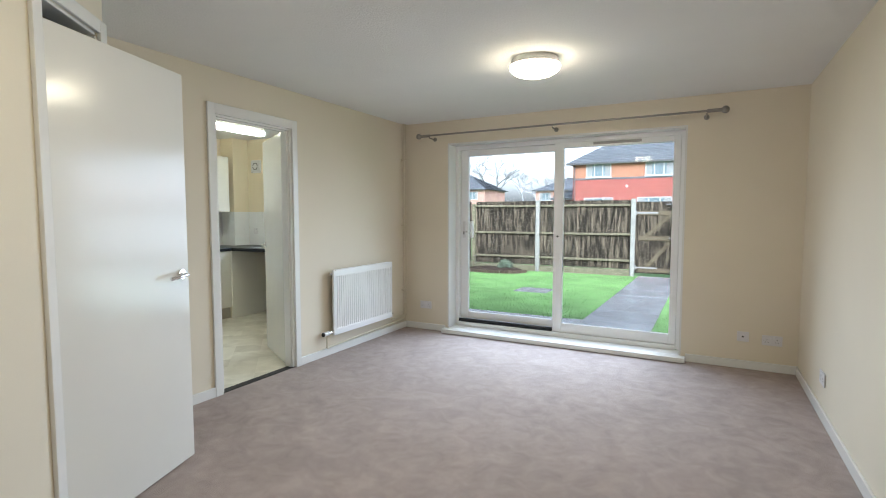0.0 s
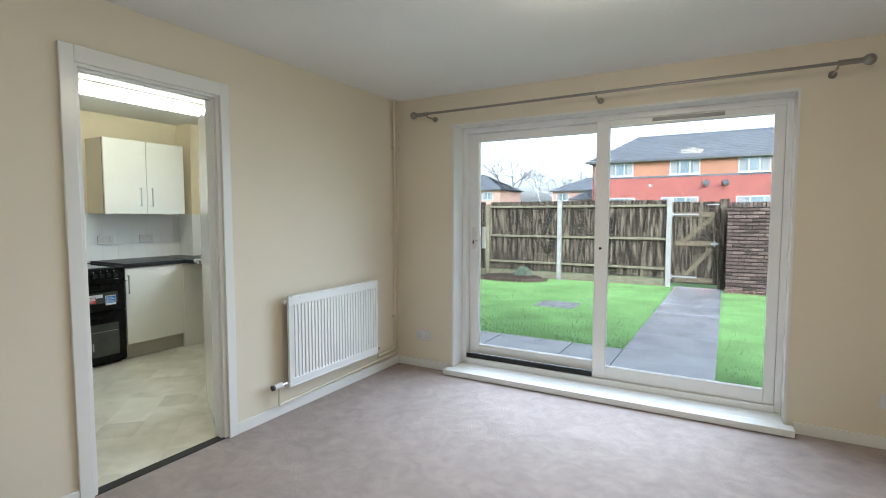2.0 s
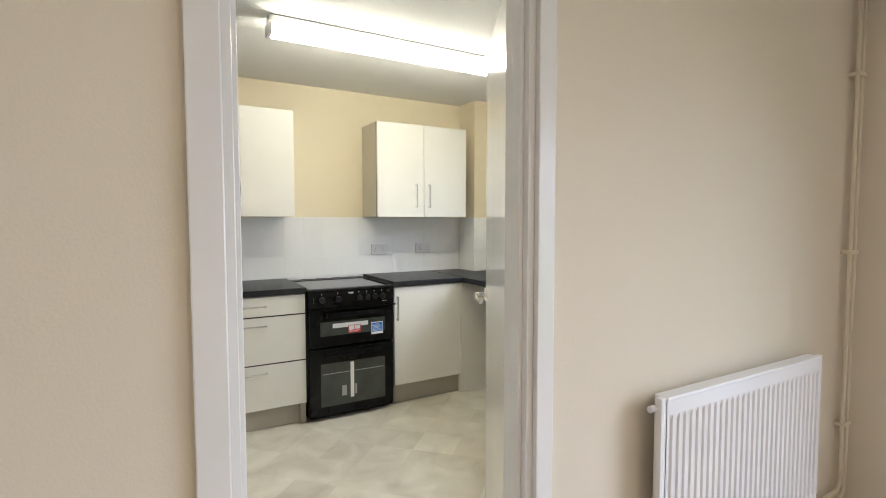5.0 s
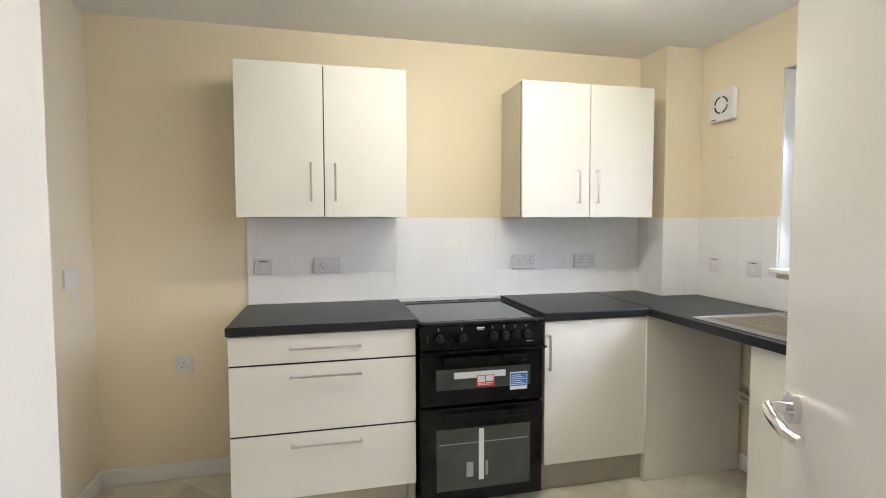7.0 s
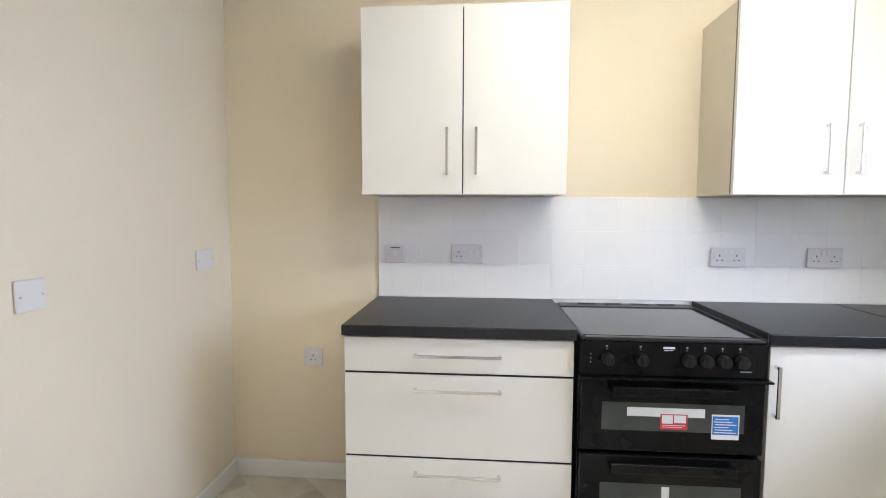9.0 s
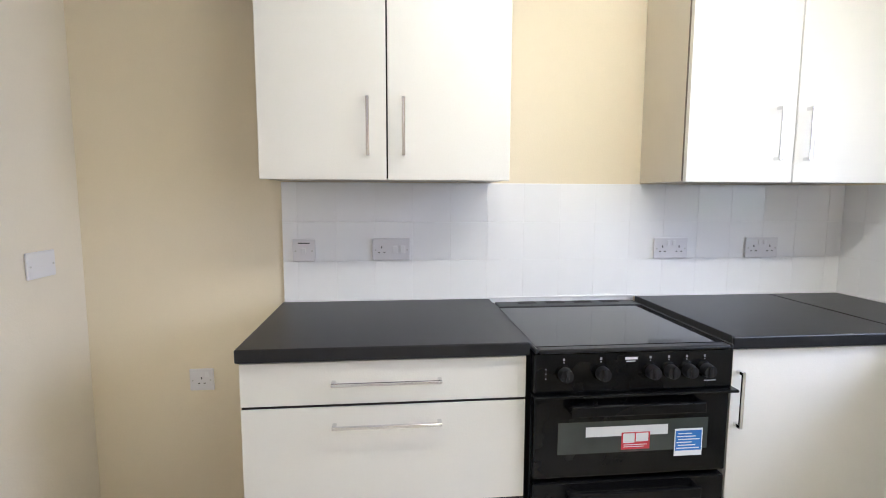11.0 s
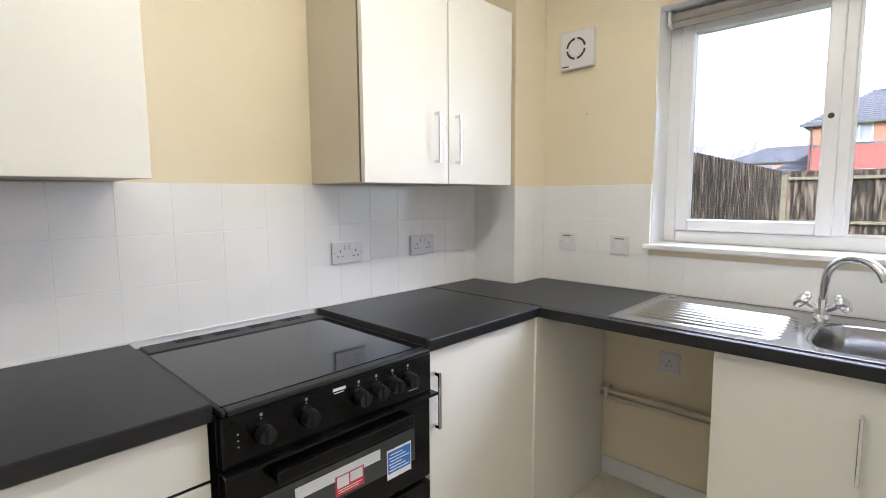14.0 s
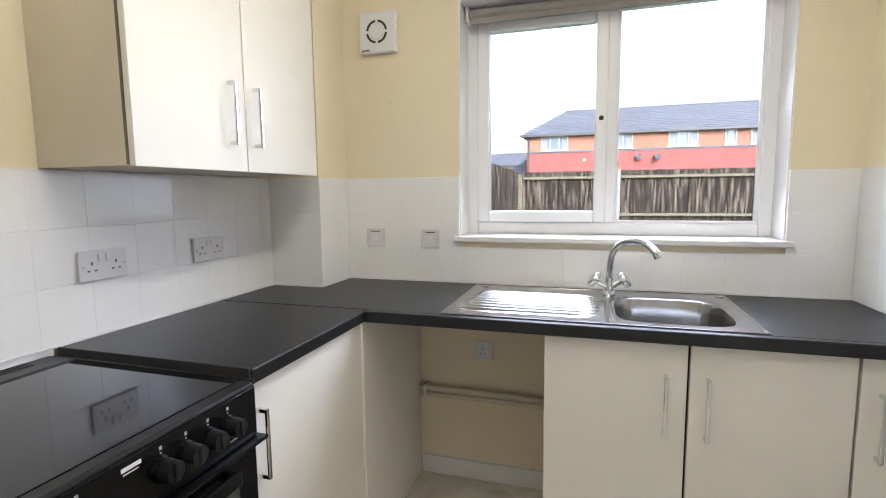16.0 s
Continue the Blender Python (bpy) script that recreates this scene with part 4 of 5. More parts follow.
part("badge", boxes(((FX + 0.0005, -1.556, 0.8515), (FX + 0.0015, -1.519, 0.8585)), ((FX + 0.0005, -1.553, 0.8455), (FX + 0.0015, -1.525, 0.8475))), M_PLATE, ck, "pale maker's badge drawn as bars")
part("model_mark", boxes(((FX + 0.0005, -1.312, 0.780), (FX + 0.0012, -1.276, 0.783))), M_GREYPL, ck)
part("panel_lip", boxes(((-2.225, CA - 0.004, 0.748), (FX + 0.022, CB + 0.010, 0.756)), bevel=0.002), M_BLACK, ck, "projecting lip under the controls")


def oven_door(z0, z1, w0, w1, name, label):
    d = part(name, boxes(((-2.223, CA + 0.004, z0), (FX - 0.002, CB - 0.004, z1)), bevel=0.004), M_BLACK, ck, label)
    part("glass", boxes(((FX - 0.0018, -1.748, w0), (FX - 0.0008, -1.290, w1))), M_OVENGLASS, d, "dark glass window")
    part("door_handle", boxes(((FX - 0.002, -1.722, z1 - 0.040), (FX + 0.030, -1.708, z1 - 0.018)), ((FX - 0.002, -1.335, z1 - 0.040), (FX + 0.030, -1.321, z1 - 0.018)), ((FX + 0.022, -1.722, z1 - 0.046), (FX + 0.036, -1.321, z1 - 0.014)), bevel=0.004), M_BLACK, d, "black door handle")
    return d


top = oven_door(0.500, 0.744, 0.572, 0.668, "upper_oven_door", "black upper oven door")
low = oven_door(0.040, 0.484, 0.097, 0.388, "lower_oven_door", "black lower oven door")
part("paper_strip", boxes(((FX - 0.0006, -1.665, 0.622), (FX - 0.0001, -1.415, 0.652))), M_PAPER, top, "white paper strip")
lab = part("red_label", boxes(((FX - 0.0001, -1.557, 0.580), (FX + 0.0006, -1.470, 0.632))), M_RED, top, "red and white warning label")
part("label_picture", boxes(((FX + 0.0006, -1.552, 0.600), (FX + 0.0010, -1.517, 0.629)), ((FX + 0.0006, -1.513, 0.603), (FX + 0.0010, -1.475, 0.629))), M_PAPER, lab)
part("label_lines", boxes(((FX + 0.0006, -1.550, 0.593), (FX + 0.0009, -1.478, 0.595)), ((FX + 0.0006, -1.550, 0.587), (FX + 0.0009, -1.488, 0.589))), M_PAPER, lab)
lab = part("blue_label", boxes(((FX - 0.0001, -1.393, 0.552), (FX + 0.0006, -1.306, 0.636))), M_PAPER, top, "blue and white information label")
part("label_field", boxes(((FX + 0.0006, -1.390, 0.568), (FX + 0.0009, -1.309, 0.630))), M_BLUE, lab)
part("label_lines", boxes(*[((FX + 0.0009, -1.386 + 0.004 * (i % 2), 0.574 + i * 0.009), (FX + 0.0011, -1.315 - 0.012 * (i % 3), 0.577 + i * 0.009)) for i in range(6)]), M_PAPER, lab)
part("paper_strip", boxes(((FX - 0.0006, -1.545, 0.136), (FX - 0.0001, -1.520, 0.380))), M_PAPER, low, "white paper strip")
part("paper_tag", boxes(((FX - 0.0006, -1.605, 0.155), (FX - 0.0001, -1.572, 0.225))), M_GREYPL, low, "small hanging tag")
part("paper_tag", boxes(((FX - 0.0006, -1.512, 0.155), (FX - 0.0001, -1.500, 0.225))), M_GREYPL, low, "small hanging tag")
part("rack_line", boxes(((FX - 0.0006, -1.735, 0.315), (FX - 0.0002, -1.30, 0.319))), M_GREYPL, low)

# ---- kitchen fixtures ----
tube = thing("strip_light", "lit fluorescent strip light on the kitchen ceiling", "strip light", base=(-1.62, -1.35, H))
part("batten", boxes(((-1.658, -2.15, H - 0.039), (-1.582, -0.63, H - 0.005)), bevel=0.003), M_GLOSS, tube)
# dark strip over the batten, painted in for the shaded gap
part("ceiling_shade_strip", boxes(((-1.652, -2.14, H - 0.0052), (-1.588, -0.64, H - 0.0005))), M_SLOT, tube, "dark strip as shade under the ceiling")
part("diffuser", boxes(((-1.664, -2.135, H - 0.10), (-1.576, -0.645, H - 0.040)), bevel=0.012), M_TUBE, tube, "glowing ribbed diffuser")
for y0, y1 in ((-2.155, -2.136), (-0.644, -0.625)):
    part("end_cap", boxes(((-1.668, y0, H - 0.103), (-1.572, y1, H - 0.040)), bevel=0.004), M_PLASTIC, tube)
fan = thing("extractor_fan", "white square extractor fan with a round slotted grille", "extractor fan", base=(-2.39, -0.045, 1.99))
part("cover", bm_box((-2.474, -0.080, 1.902), (-2.306, -0.046, 2.074), 0.008, seg=3), M_PLASTIC, fan)
for k in range(4):
    sl = bmesh.new()
    pr = []
    for i in range(9):
        a = radians(90 * k + 8 + 74 * i / 8)
        pr.append([sl.verts.new((-2.39 + r * math.cos(a), y, 1.990 + r * math.sin(a))) for r, y in ((0.040, -0.0815), (0.049, -0.0815), (0.049, -0.079), (0.040, -0.079))])
    for u, v in zip(pr, pr[1:]):
        for i in range(4):
            sl.faces.new((u[i], u[(i + 1) % 4], v[(i + 1) % 4], v[i]))
    sl.faces.new(pr[0])
    sl.faces.new(pr[-1])
    part("slot", sl, M_SLOT, fan, "dark curved slot")
part("hub", bm_cyl((-2.39, -0.080, 1.990), (-2.39, -0.084, 1.990), 0.036, 0.032, 32), M_PLASTIC, fan, "", True)
part("caption", boxes(((-2.462, -0.0806, 1.912), (-2.425, -0.0798, 1.917))), M_SLOT, fan)
part("wall_plug", bm_cyl((-2.345, -0.0452, 1.695), (-2.345, -0.052, 1.695), 0.005, seg=10), M_CARC, None)
tagged(bpy.data.objects["wall_plug"], "brown plastic wall plug in the cream wall", "wall plug")

TW, TN = -2.8105, -0.0545
plate("cooker_switch", (TW, -2.2215, 1.108), 90, 0.146, "cooker", "white cooker switch with socket on the tiles")
plate("fused_spur", (TW, -2.555, 1.106), 90, 0.086, "spur", "white fused spur switch on the tiles", group="kitchen switches")
plate("wall_socket", (TW, -1.074, 1.105), 90, 0.146, "double", "white plastic double socket on the tiles", group="kitchen sockets")
plate("wall_socket", (TW, -0.67, 1.105), 90, 0.146, "double", "white plastic double socket on the tiles", group="kitchen sockets")
plate("wall_socket", (-2.819, -2.956, 0.605), 90, 0.090, "single", "white plastic single socket on the cream wall", group="kitchen sockets")
plate("fused_spur", (-2.427, TN, 1.099), 0, 0.086, "spur", "white fused spur switch on the tiles", group="kitchen switches")
plate("fused_spur", (-2.164, TN, 1.097), 0, 0.086, "spur", "white fused spur switch on the tiles", group="kitchen switches")
plate("wall_socket", (-1.93, -0.046, 0.606), 0, 0.086, "single", "white plastic single socket under the worktop", group="kitchen sockets")
plate("blank_plate", (-2.592, -3.359, 1.09), 180, 0.13, "blank", "white blank plate on the end wall")
plate("light_switch", (-1.758, -3.359, 1.072), 180, 0.09, "blank", "white switch plate on the end wall")
pp = thing("water_pipes", "cream painted water pipes under the worktop", "pipe", base=(-1.92, -0.08, 0.41))
for z, y in ((0.425, -0.085), (0.395, -0.085)):
    part("pipe", bm_tube([(-2.219, y, z), (-1.60, y, z - 0.002)], 0.011), M_PIPE, pp, "", True)
for x in (-2.19,):
    part("pipe_clip", boxes(((x - 0.008, -0.098, 0.38), (x + 0.008, -0.046, 0.44)), bevel=0.003), M_PIPE, pp)

sg = thing("fire_notice", "red paper fire notice with white text on the wall", "notice", base=(-0.48, -2.664, 1.41))
NX, NY = -0.576, -2.6645
part("sheet", boxes(((NX, NY, 1.302), (NX + 0.186, NY + 0.001, 1.512))), M_RED, sg)
part("picture", boxes(((NX + 0.01, NY + 0.001, 1.435), (NX + 0.05, NY + 0.0013, 1.465))), M_PAPER, sg)
part("text_lines", boxes(*[((NX + 0.01, NY + 0.001, 1.330 + i * 0.009), (NX + 0.06 + 0.012 * (i % 3), NY + 0.0013, 1.3325 + i * 0.009)) for i in range(11) if i != 4] + [((NX + 0.012, NY + 0.001, 1.474 + i * 0.009), (NX + 0.05, NY + 0.0013, 1.4765 + i * 0.009)) for i in range(3)]), M_PAPER, sg, "white text as plain bars")
part("arrow", boxes(((NX + 0.024, NY + 0.001, 1.314), (NX + 0.028, NY + 0.0013, 1.324)), ((NX + 0.021, NY + 0.001, 1.312), (NX + 0.031, NY + 0.0013, 1.315))), M_PAPER, sg)


# ---- garden ----
def gz(y):
    """Height of the garden, which falls gently away from the house."""
    return -0.14 - 0.0135 * min(max(y, 0.0), 9.0)


M_REDBRICK = mat("red_painted_brick", (0.13, 0.035, 0.028), 0.85, vary=0.12, scale=1.5, grain=0.12, bump=0.3, bscale=30)
M_ORANGE = mat("orange_brick", (0.155, 0.07, 0.04), 0.85, vary=0.12, scale=1.5, grain=0.12, bump=0.3, bscale=30)
M_ROOF = mat("grey_roof_tile", (0.042, 0.048, 0.06), 0.7, vary=0.2, scale=0.8, grain=0.2, bump=0.4, bscale=8)
M_FARGLASS = mat("far_window_glass", (0.07, 0.095, 0.11), 0.2, vary=0.2, scale=1.0)
# white frames darkened in the colour to hold down outdoor brightness
M_FARFRAME = mat("dimmed_white_frame", (0.19, 0.2, 0.21), 0.5, vary=0.05)
M_DISH = mat("grey_dish_metal", (0.025, 0.028, 0.033), 0.8, vary=0.1)
M_CURTAIN = mat("net_curtain", (0.11, 0.115, 0.12), 0.9, vary=0.05)
M_GUTTER = mat("black_gutter", (0.02, 0.02, 0.022), 0.5, vary=0.1)
M_BRICK = mat("weathered_garden_brick", (0.062, 0.046, 0.039), 0.92, vary=0.6, scale=2.2, grain=0.35, bump=0.8, bscale=60, rnd=0.5, spec=0.12)
M_MORTAR = mat("dark_mortar", (0.014, 0.012, 0.011), 0.95, vary=0.2, scale=15, bump=0.6, bscale=80, spec=0.12)
# red brick lightened to pink, the paling of distance put into the colour
M_FARWALL = mat("distance_paled_brick", (0.21, 0.13, 0.105), 0.9, vary=0.15, scale=0.8, grain=0.1)
# bark greyed and paled, so distance haze sits in the colour
M_BARK = mat("haze_paled_bark", (0.21, 0.21, 0.22), 0.95, vary=0.2)
M_LEAF = mat("shrub_leaf", (0.05, 0.07, 0.045), 0.7, vary=0.4, scale=25)
M_DEAD = mat("fallen_leaf", (0.13, 0.085, 0.06), 0.9, vary=0.4, scale=25)
M_GALV = mat("galvanised_steel", (0.17, 0.175, 0.18), 0.5, 0.7, vary=0.1, scale=20)
M_LOG = mat("edging_log", (0.045, 0.034, 0.025), 0.9, vary=0.3, scale=10, bump=0.5, spec=0.12)

gr = bmesh.new()
ys = [0.3, 1, 2, 3, 4, 5, 6, 7, 8, 9.0, 15, 40, 120, 900]
xs = [-900, -100, -30, -12, -6, -3, 0, 3, 6, 12, 30, 100, 900]
gv = [[gr.verts.new((x, y, gz(y))) for x in xs] for y in ys]
for a, b in zip(gv, gv[1:]):
    for i in range(len(xs) - 1):
        gr.faces.new((a[i], a[i + 1], b[i + 1], b[i]))
back = [[gr.verts.new((x, y, -0.14)) for x in (-900, 900)] for y in (-900, 0.299)]
gr.faces.new((back[0][0], back[0][1], back[1][1], back[1][0]))
setting("ground", gr, M_GRASS, "wet bright green winter lawn reaching past the garden", "lawn")

# grass blades
rng = np.random.default_rng(3)
blades_v, blades_f = [], []
for x0, x1, y0, y1, cnt in ((-3.0, 1.60, 2.16, 8.45, 16000), (2.58, 5.6, 0.5, 7.7, 8000)):
    bx = rng.uniform(x0, x1, cnt)
    by = y0 + (y1 - y0) * rng.uniform(0, 1, cnt) ** 1.25
    for x, y, a, h, w, l1, l2 in zip(bx, by, rng.uniform(0, 6.283, cnt), rng.uniform(0.015, 0.042, cnt), rng.uniform(0.003, 0.006, cnt), rng.normal(0, 0.014, cnt), rng.normal(0, 0.014, cnt)):
        if (-0.30 < x < 0.42 and 4.4 < y < 5.1) or (x < -1.25 and y > 7.45):
            continue
        z = gz(y) - 0.003
        k = len(blades_v)
        dx, dy = w * math.cos(a), w * math.sin(a)
        blades_v += [(x - dx, y - dy, z), (x + dx, y + dy, z), (x + l1, y + l2, z + h)]
        blades_f.append((k, k + 1, k + 2))
me = bpy.data.meshes.new("grass_blades")
me.from_pydata(blades_v, [], blades_f)
me.materials.append(M_BLADE)
tagged(new("grass_blades", me), "short bright green grass blades of the lawn", "grass", kind="stuff")

# paving: two rows along the house, the path to the gate, one sunk slab
pav = thing("pavement_patio", "wet grey concrete paving slabs along the house", "paving", base=(0, 1.2, -0.14), kind="structure")


def slab(x0, x1, y0, y1, parent, up=0.018):
    b = bm_box((x0 + 0.004, y0 + 0.004, -0.03), (x1 - 0.004, y1 - 0.004, 0.0), 0.004)
    for v in b.verts:
        v.co.z += gz(v.co.y) + up
    part("slab", b, M_SLAB, parent)


for y0, y1, off in ((0.30, 0.83, 0.0), (0.83, 1.43, 0.12), (1.43, 2.10, 0.45)):
    x = -3.0 + off
    while x < 1.6:
        slab(x, min(x + 0.9, 1.62), y0, y1, pav, 0.015 + 0.004 * random.random())
        x += 0.9
path = thing("pavement_path", "wet grey concrete slab path leading to the gate", "path", base=(2.08, 4, -0.2), kind="structure")
y = 0.30
while y < 8.5:
    slab(1.62, 2.545, y, min(y + 0.91, 8.56), path, 0.016 + 0.005 * random.random())
    y += 0.91
ss = thing("stepping_slab", "lone grey concrete slab sunk in the lawn", "slab", base=(0.06, 4.75, -0.2))
slab(-0.28, 0.40, 4.45, 5.08, ss, 0.012)

# fences
FY = 8.6


def fence_post(x, y, top, parent):
    b = bm_box((x - 0.055, y - 0.06, gz(y) - 0.05), (x + 0.055, y + 0.06, top), 0.012)
    part("post", b, M_POST, parent, "pale concrete post")


def fence_run(x0, x1, parent, rails):
    x = x0
    z0 = gz(FY)
    shared = mesh_of("board", bm_box((-0.053, -0.007, 0.0), (0.053, 0.007, 1.80), 0.002), M_FENCE)
    while x < x1 - 0.02:
        b = new("board", shared)
        b.parent, b.matrix_parent_inverse = parent, parent.matrix_basis.inverted()
        b.matrix_basis = pose(x + 0.05, FY + 0.03 + 0.004 * random.random(), z0 + 0.17 + 0.008 * random.random(), 0, random.uniform(-0.3, 0.3), random.uniform(4, 8))
        x += 0.0985
    for z in rails:
        part("rail", bm_box((x0, FY - 0.045, z0 + z - 0.028), (x1, FY + 0.015, z0 + z + 0.028), 0.010), M_RAIL, parent, "green-stained rail")
    part("gravel_board", bm_box((x0, FY - 0.02, z0 - 0.03), (x1, FY + 0.03, z0 + 0.165), 0.004), M_RAIL, parent, "stained gravel board")


fb = thing("fence", "weathered brown board fence with concrete posts behind the lawn", "fence", base=(-0.8, FY, -0.25))
for x in (-1.06, 1.46):
    fence_post(x, FY, 1.745, fb)
part("corner_post", bm_box((-3.08, FY - 0.05, gz(FY) - 0.05), (-2.98, FY + 0.05, 1.66), 0.006), M_RAIL, fb, "green-stained timber corner post")
fence_run(-2.97, -1.115, fb, (1.84, 1.08, 0.40))
fence_run(-1.005, 1.405, fb, (1.84, 1.08, 0.40))
fl = thing("fence", "weathered grey-brown board fence along the side of the garden", "fence", base=(-3.03, 4.4, -0.2))
shared = mesh_of("board", bm_box((-0.007, -0.053, 0.0), (0.007, 0.053, 1.84), 0.002), M_FENCE)
y = 0.35
while y < FY - 0.1:
    b = new("board", shared)
    b.parent, b.matrix_parent_inverse = fl, fl.matrix_basis.inverted()
    b.matrix_basis = pose(-3.06 + 0.004 * random.random(), y, gz(y) + 0.13 + 0.01 * random.random(), random.uniform(-0.4, 0.4), 0, random.uniform(4, 8))
    y += 0.0985
for z in (0.35, 1.02, 1.68):
    part("rail", bm_box((-3.14, 0.35, z - 0.36), (-3.085, FY, z - 0.28), 0.01), M_RAIL, fl)
part("gravel_board", bm_box((-3.085, 0.35, -0.30), (-3.045, FY, -0.05), 0.004), M_RAIL, fl)

# gate
gt = thing("gate", "weathered brown boarded garden gate with galvanised hinges", "gate", base=(2.0, FY, -0.25))
z0 = gz(FY)
for i in range(9):
    x = 1.545 + i * 0.1
    part("board", bm_box((x, FY + 0.02, z0 + 0.09), (x + 0.0994, FY + 0.036, 1.66 + 0.01 * random.random()), 0.002), M_FENCE, gt)
for z in (0.06, 0.88, 1.52):
    part("ledge", bm_box((1.55, FY - 0.012, z0 + z + 0.06), (2.44, FY + 0.019, z0 + z + 0.17), 0.005), M_BRACE, gt)
for x in (1.518, 2.363):
    part("stile", bm_box((x, FY - 0.016, z0 + 0.09), (x + 0.085, FY + 0.0185, 1.66), 0.004), M_FENCE, gt)
for lo, hi in (((1.70, 0.14), (2.33, 0.90)), ((1.70, 0.98), (2.33, 1.58))):
    d = Vector((hi[0] - lo[0], 0, hi[1] - lo[1]))
    b = bm_box((0, -0.007, -0.045), (d.length, 0.0165, 0.045), 0.004)
    bmesh.ops.transform(b, matrix=Matrix.Translation((lo[0], FY, z0 + lo[1])) @ Matrix.Rotation(-math.atan2(d.z, d.x), 4, "Y"), verts=b.verts)
    part("brace", b, M_BRACE, gt)
for z in (0.22, 1.62):
    part("hinge", boxes(((1.50, FY - 0.024, z0 + z), (2.05, FY - 0.017, z0 + z + 0.035)), ((1.50, FY - 0.028, z0 + z - 0.04), (1.545, FY - 0.017, z0 + z + 0.075)), bevel=0.002), M_GALV, gt, "galvanised strap hinge")
part("latch", boxes(((2.30, FY - 0.035, 0.72), (2.50, FY - 0.02, 0.76)), ((2.36, FY - 0.05, 0.68), (2.39, FY - 0.02, 0.80)), bevel=0.004), M_GALV, gt, "galvanised latch")
part("top_bolt", boxes(((2.22, FY - 0.03, 1.585), (2.52, FY - 0.018, 1.605)), bevel=0.003), M_GALV, gt, "galvanised bolt")
part("gate_post", bm_box((2.45, FY - 0.05, z0 - 0.05), (2.64, FY + 0.05, 1.72), 0.006), M_FENCE, gt, "dark timber gate post")

# brick wall beside the gate
bw = thing("brick_garden_wall", "weathered dark brick garden wall with a brick coping", "brick wall", base=(3.6, 8.3, -0.25), kind="structure")
BX0, BY = 2.60, 8.15
part("mortar", bm_box((BX0 + 0.004, BY + 0.012, -0.3), (6.5, BY + 0.21, 1.53), 0), M_MORTAR, bw)
brick_me = mesh_of("brick", bm_box((0, 0, 0), (0.211, 0.1, 0.056), 0.008, seg=1), M_BRICK)
half_me = mesh_of("brick", bm_box((0, 0, 0), (0.098, 0.1, 0.056), 0.008, seg=1), M_BRICK)
cope_me = mesh_of("brick", bm_box((0, 0, 0), (0.064, 0.23, 0.100), 0.006, seg=1), M_BRICK)
far_b = bmesh.new()
for r in range(24):
    z = -0.26 + r * 0.0745
    x = BX0
    if r % 2:
        b = new("brick", half_me)
        b.parent, b.matrix_parent_inverse = bw, bw.matrix_basis.inverted()
        b.matrix_basis = pose(x, BY - 0.004 * random.random(), z)
        x += 0.1105
    while x < 6.4:
        if x < 4.5:
            b = new("brick", brick_me)
            b.parent, b.matrix_parent_inverse = bw, bw.matrix_basis.inverted()
            b.matrix_basis = pose(x, BY - 0.018 * random.random(), z + random.uniform(-0.002, 0.002), 0, 0, random.uniform(-0.5, 0.5))
        else:
            bm_box((x, BY - 0.003, z), (x + 0.213, BY + 0.1, z + 0.064), 0.006, far_b, 1)
        x += 0.2235
x = BX0
while x < 4.5:
    b = new("coping_brick", cope_me)
    b.parent, b.matrix_parent_inverse = bw, bw.matrix_basis.inverted()
    b.matrix_basis = pose(x, BY - 0.008, 1.53 + random.uniform(-0.002, 0.003))
    x += 0.0745
while x < 6.4:
    bm_box((x, BY - 0.008, 1.53), (x + 0.064, BY + 0.22, 1.63), 0.006, far_b, 1)
    x += 0.0745
tagged(part("far_bricks", far_b, M_BRICK, bw), kind="stuff")
lv, lf = [], []
for i in range(900):
    x, y = random.uniform(2.6, 5.5), BY - abs(random.gauss(0, 0.14)) - 0.01
    z, a, s = gz(y) + random.uniform(0.0, 0.08) * max(0, 1 - (BY - y) / 0.3) + 0.005, random.uniform(0, 6.28), random.uniform(0.015, 0.03)
    k = len(lv)
    lv += [(x + s * math.cos(a), y + s * math.sin(a), z), (x - s * math.sin(a) * 0.6, y + s * math.cos(a) * 0.6, z + 0.012), (x - s * math.cos(a), y - s * math.sin(a), z + 0.004), (x + s * math.sin(a) * 0.6, y - s * math.cos(a) * 0.6, z)]
    lf.append((k, k + 1, k + 2, k + 3))
me = bpy.data.meshes.new("fallen_leaves")
me.from_pydata(lv, [], lf)
me.materials.append(M_DEAD)
tagged(new("fallen_leaves", me), "brown fallen leaves along the foot of the wall", "leaves", kind="stuff")

# planting bed with an edging and a shrub
bed = bmesh.new()
rg = []
for i in range(25):
    a = 2 * math.pi * i / 24
    rg.append((math.cos(a), math.sin(a)))
loops = [[bed.verts.new((-2.1 + 0.85 * s * c, 8.0 + 0.52 * s * d, gz(8) + h + 0.02 * random.random())) for c, d in rg[:24]] for s, h in ((1, 0.02), (0.9, 0.07), (0.6, 0.11), (0.25, 0.12))]
for u, v in zip(loops, loops[1:]):
    for k in range(24):
        bed.faces.new((u[k], u[(k + 1) % 24], v[(k + 1) % 24], v[k]))
bed.faces.new(loops[-1])
setting("planting_bed", bed, M_SOIL, "dark bare soil bed at the foot of the fence", "flower bed")
ed = bmesh.new()
for i in range(40):
    a = math.pi + math.pi * i / 39
    x, y = -2.1 + 0.90 * math.cos(a), 8.0 + 0.57 * math.sin(a)
    join(ed, bm_cyl((x, y, gz(y) - 0.03), (x, y, gz(y) + 0.075 + 0.015 * random.random()), 0.036, seg=8))
tagged(part("log_edging", ed, M_LOG), "low brown log roll edging round the bed", "edging")
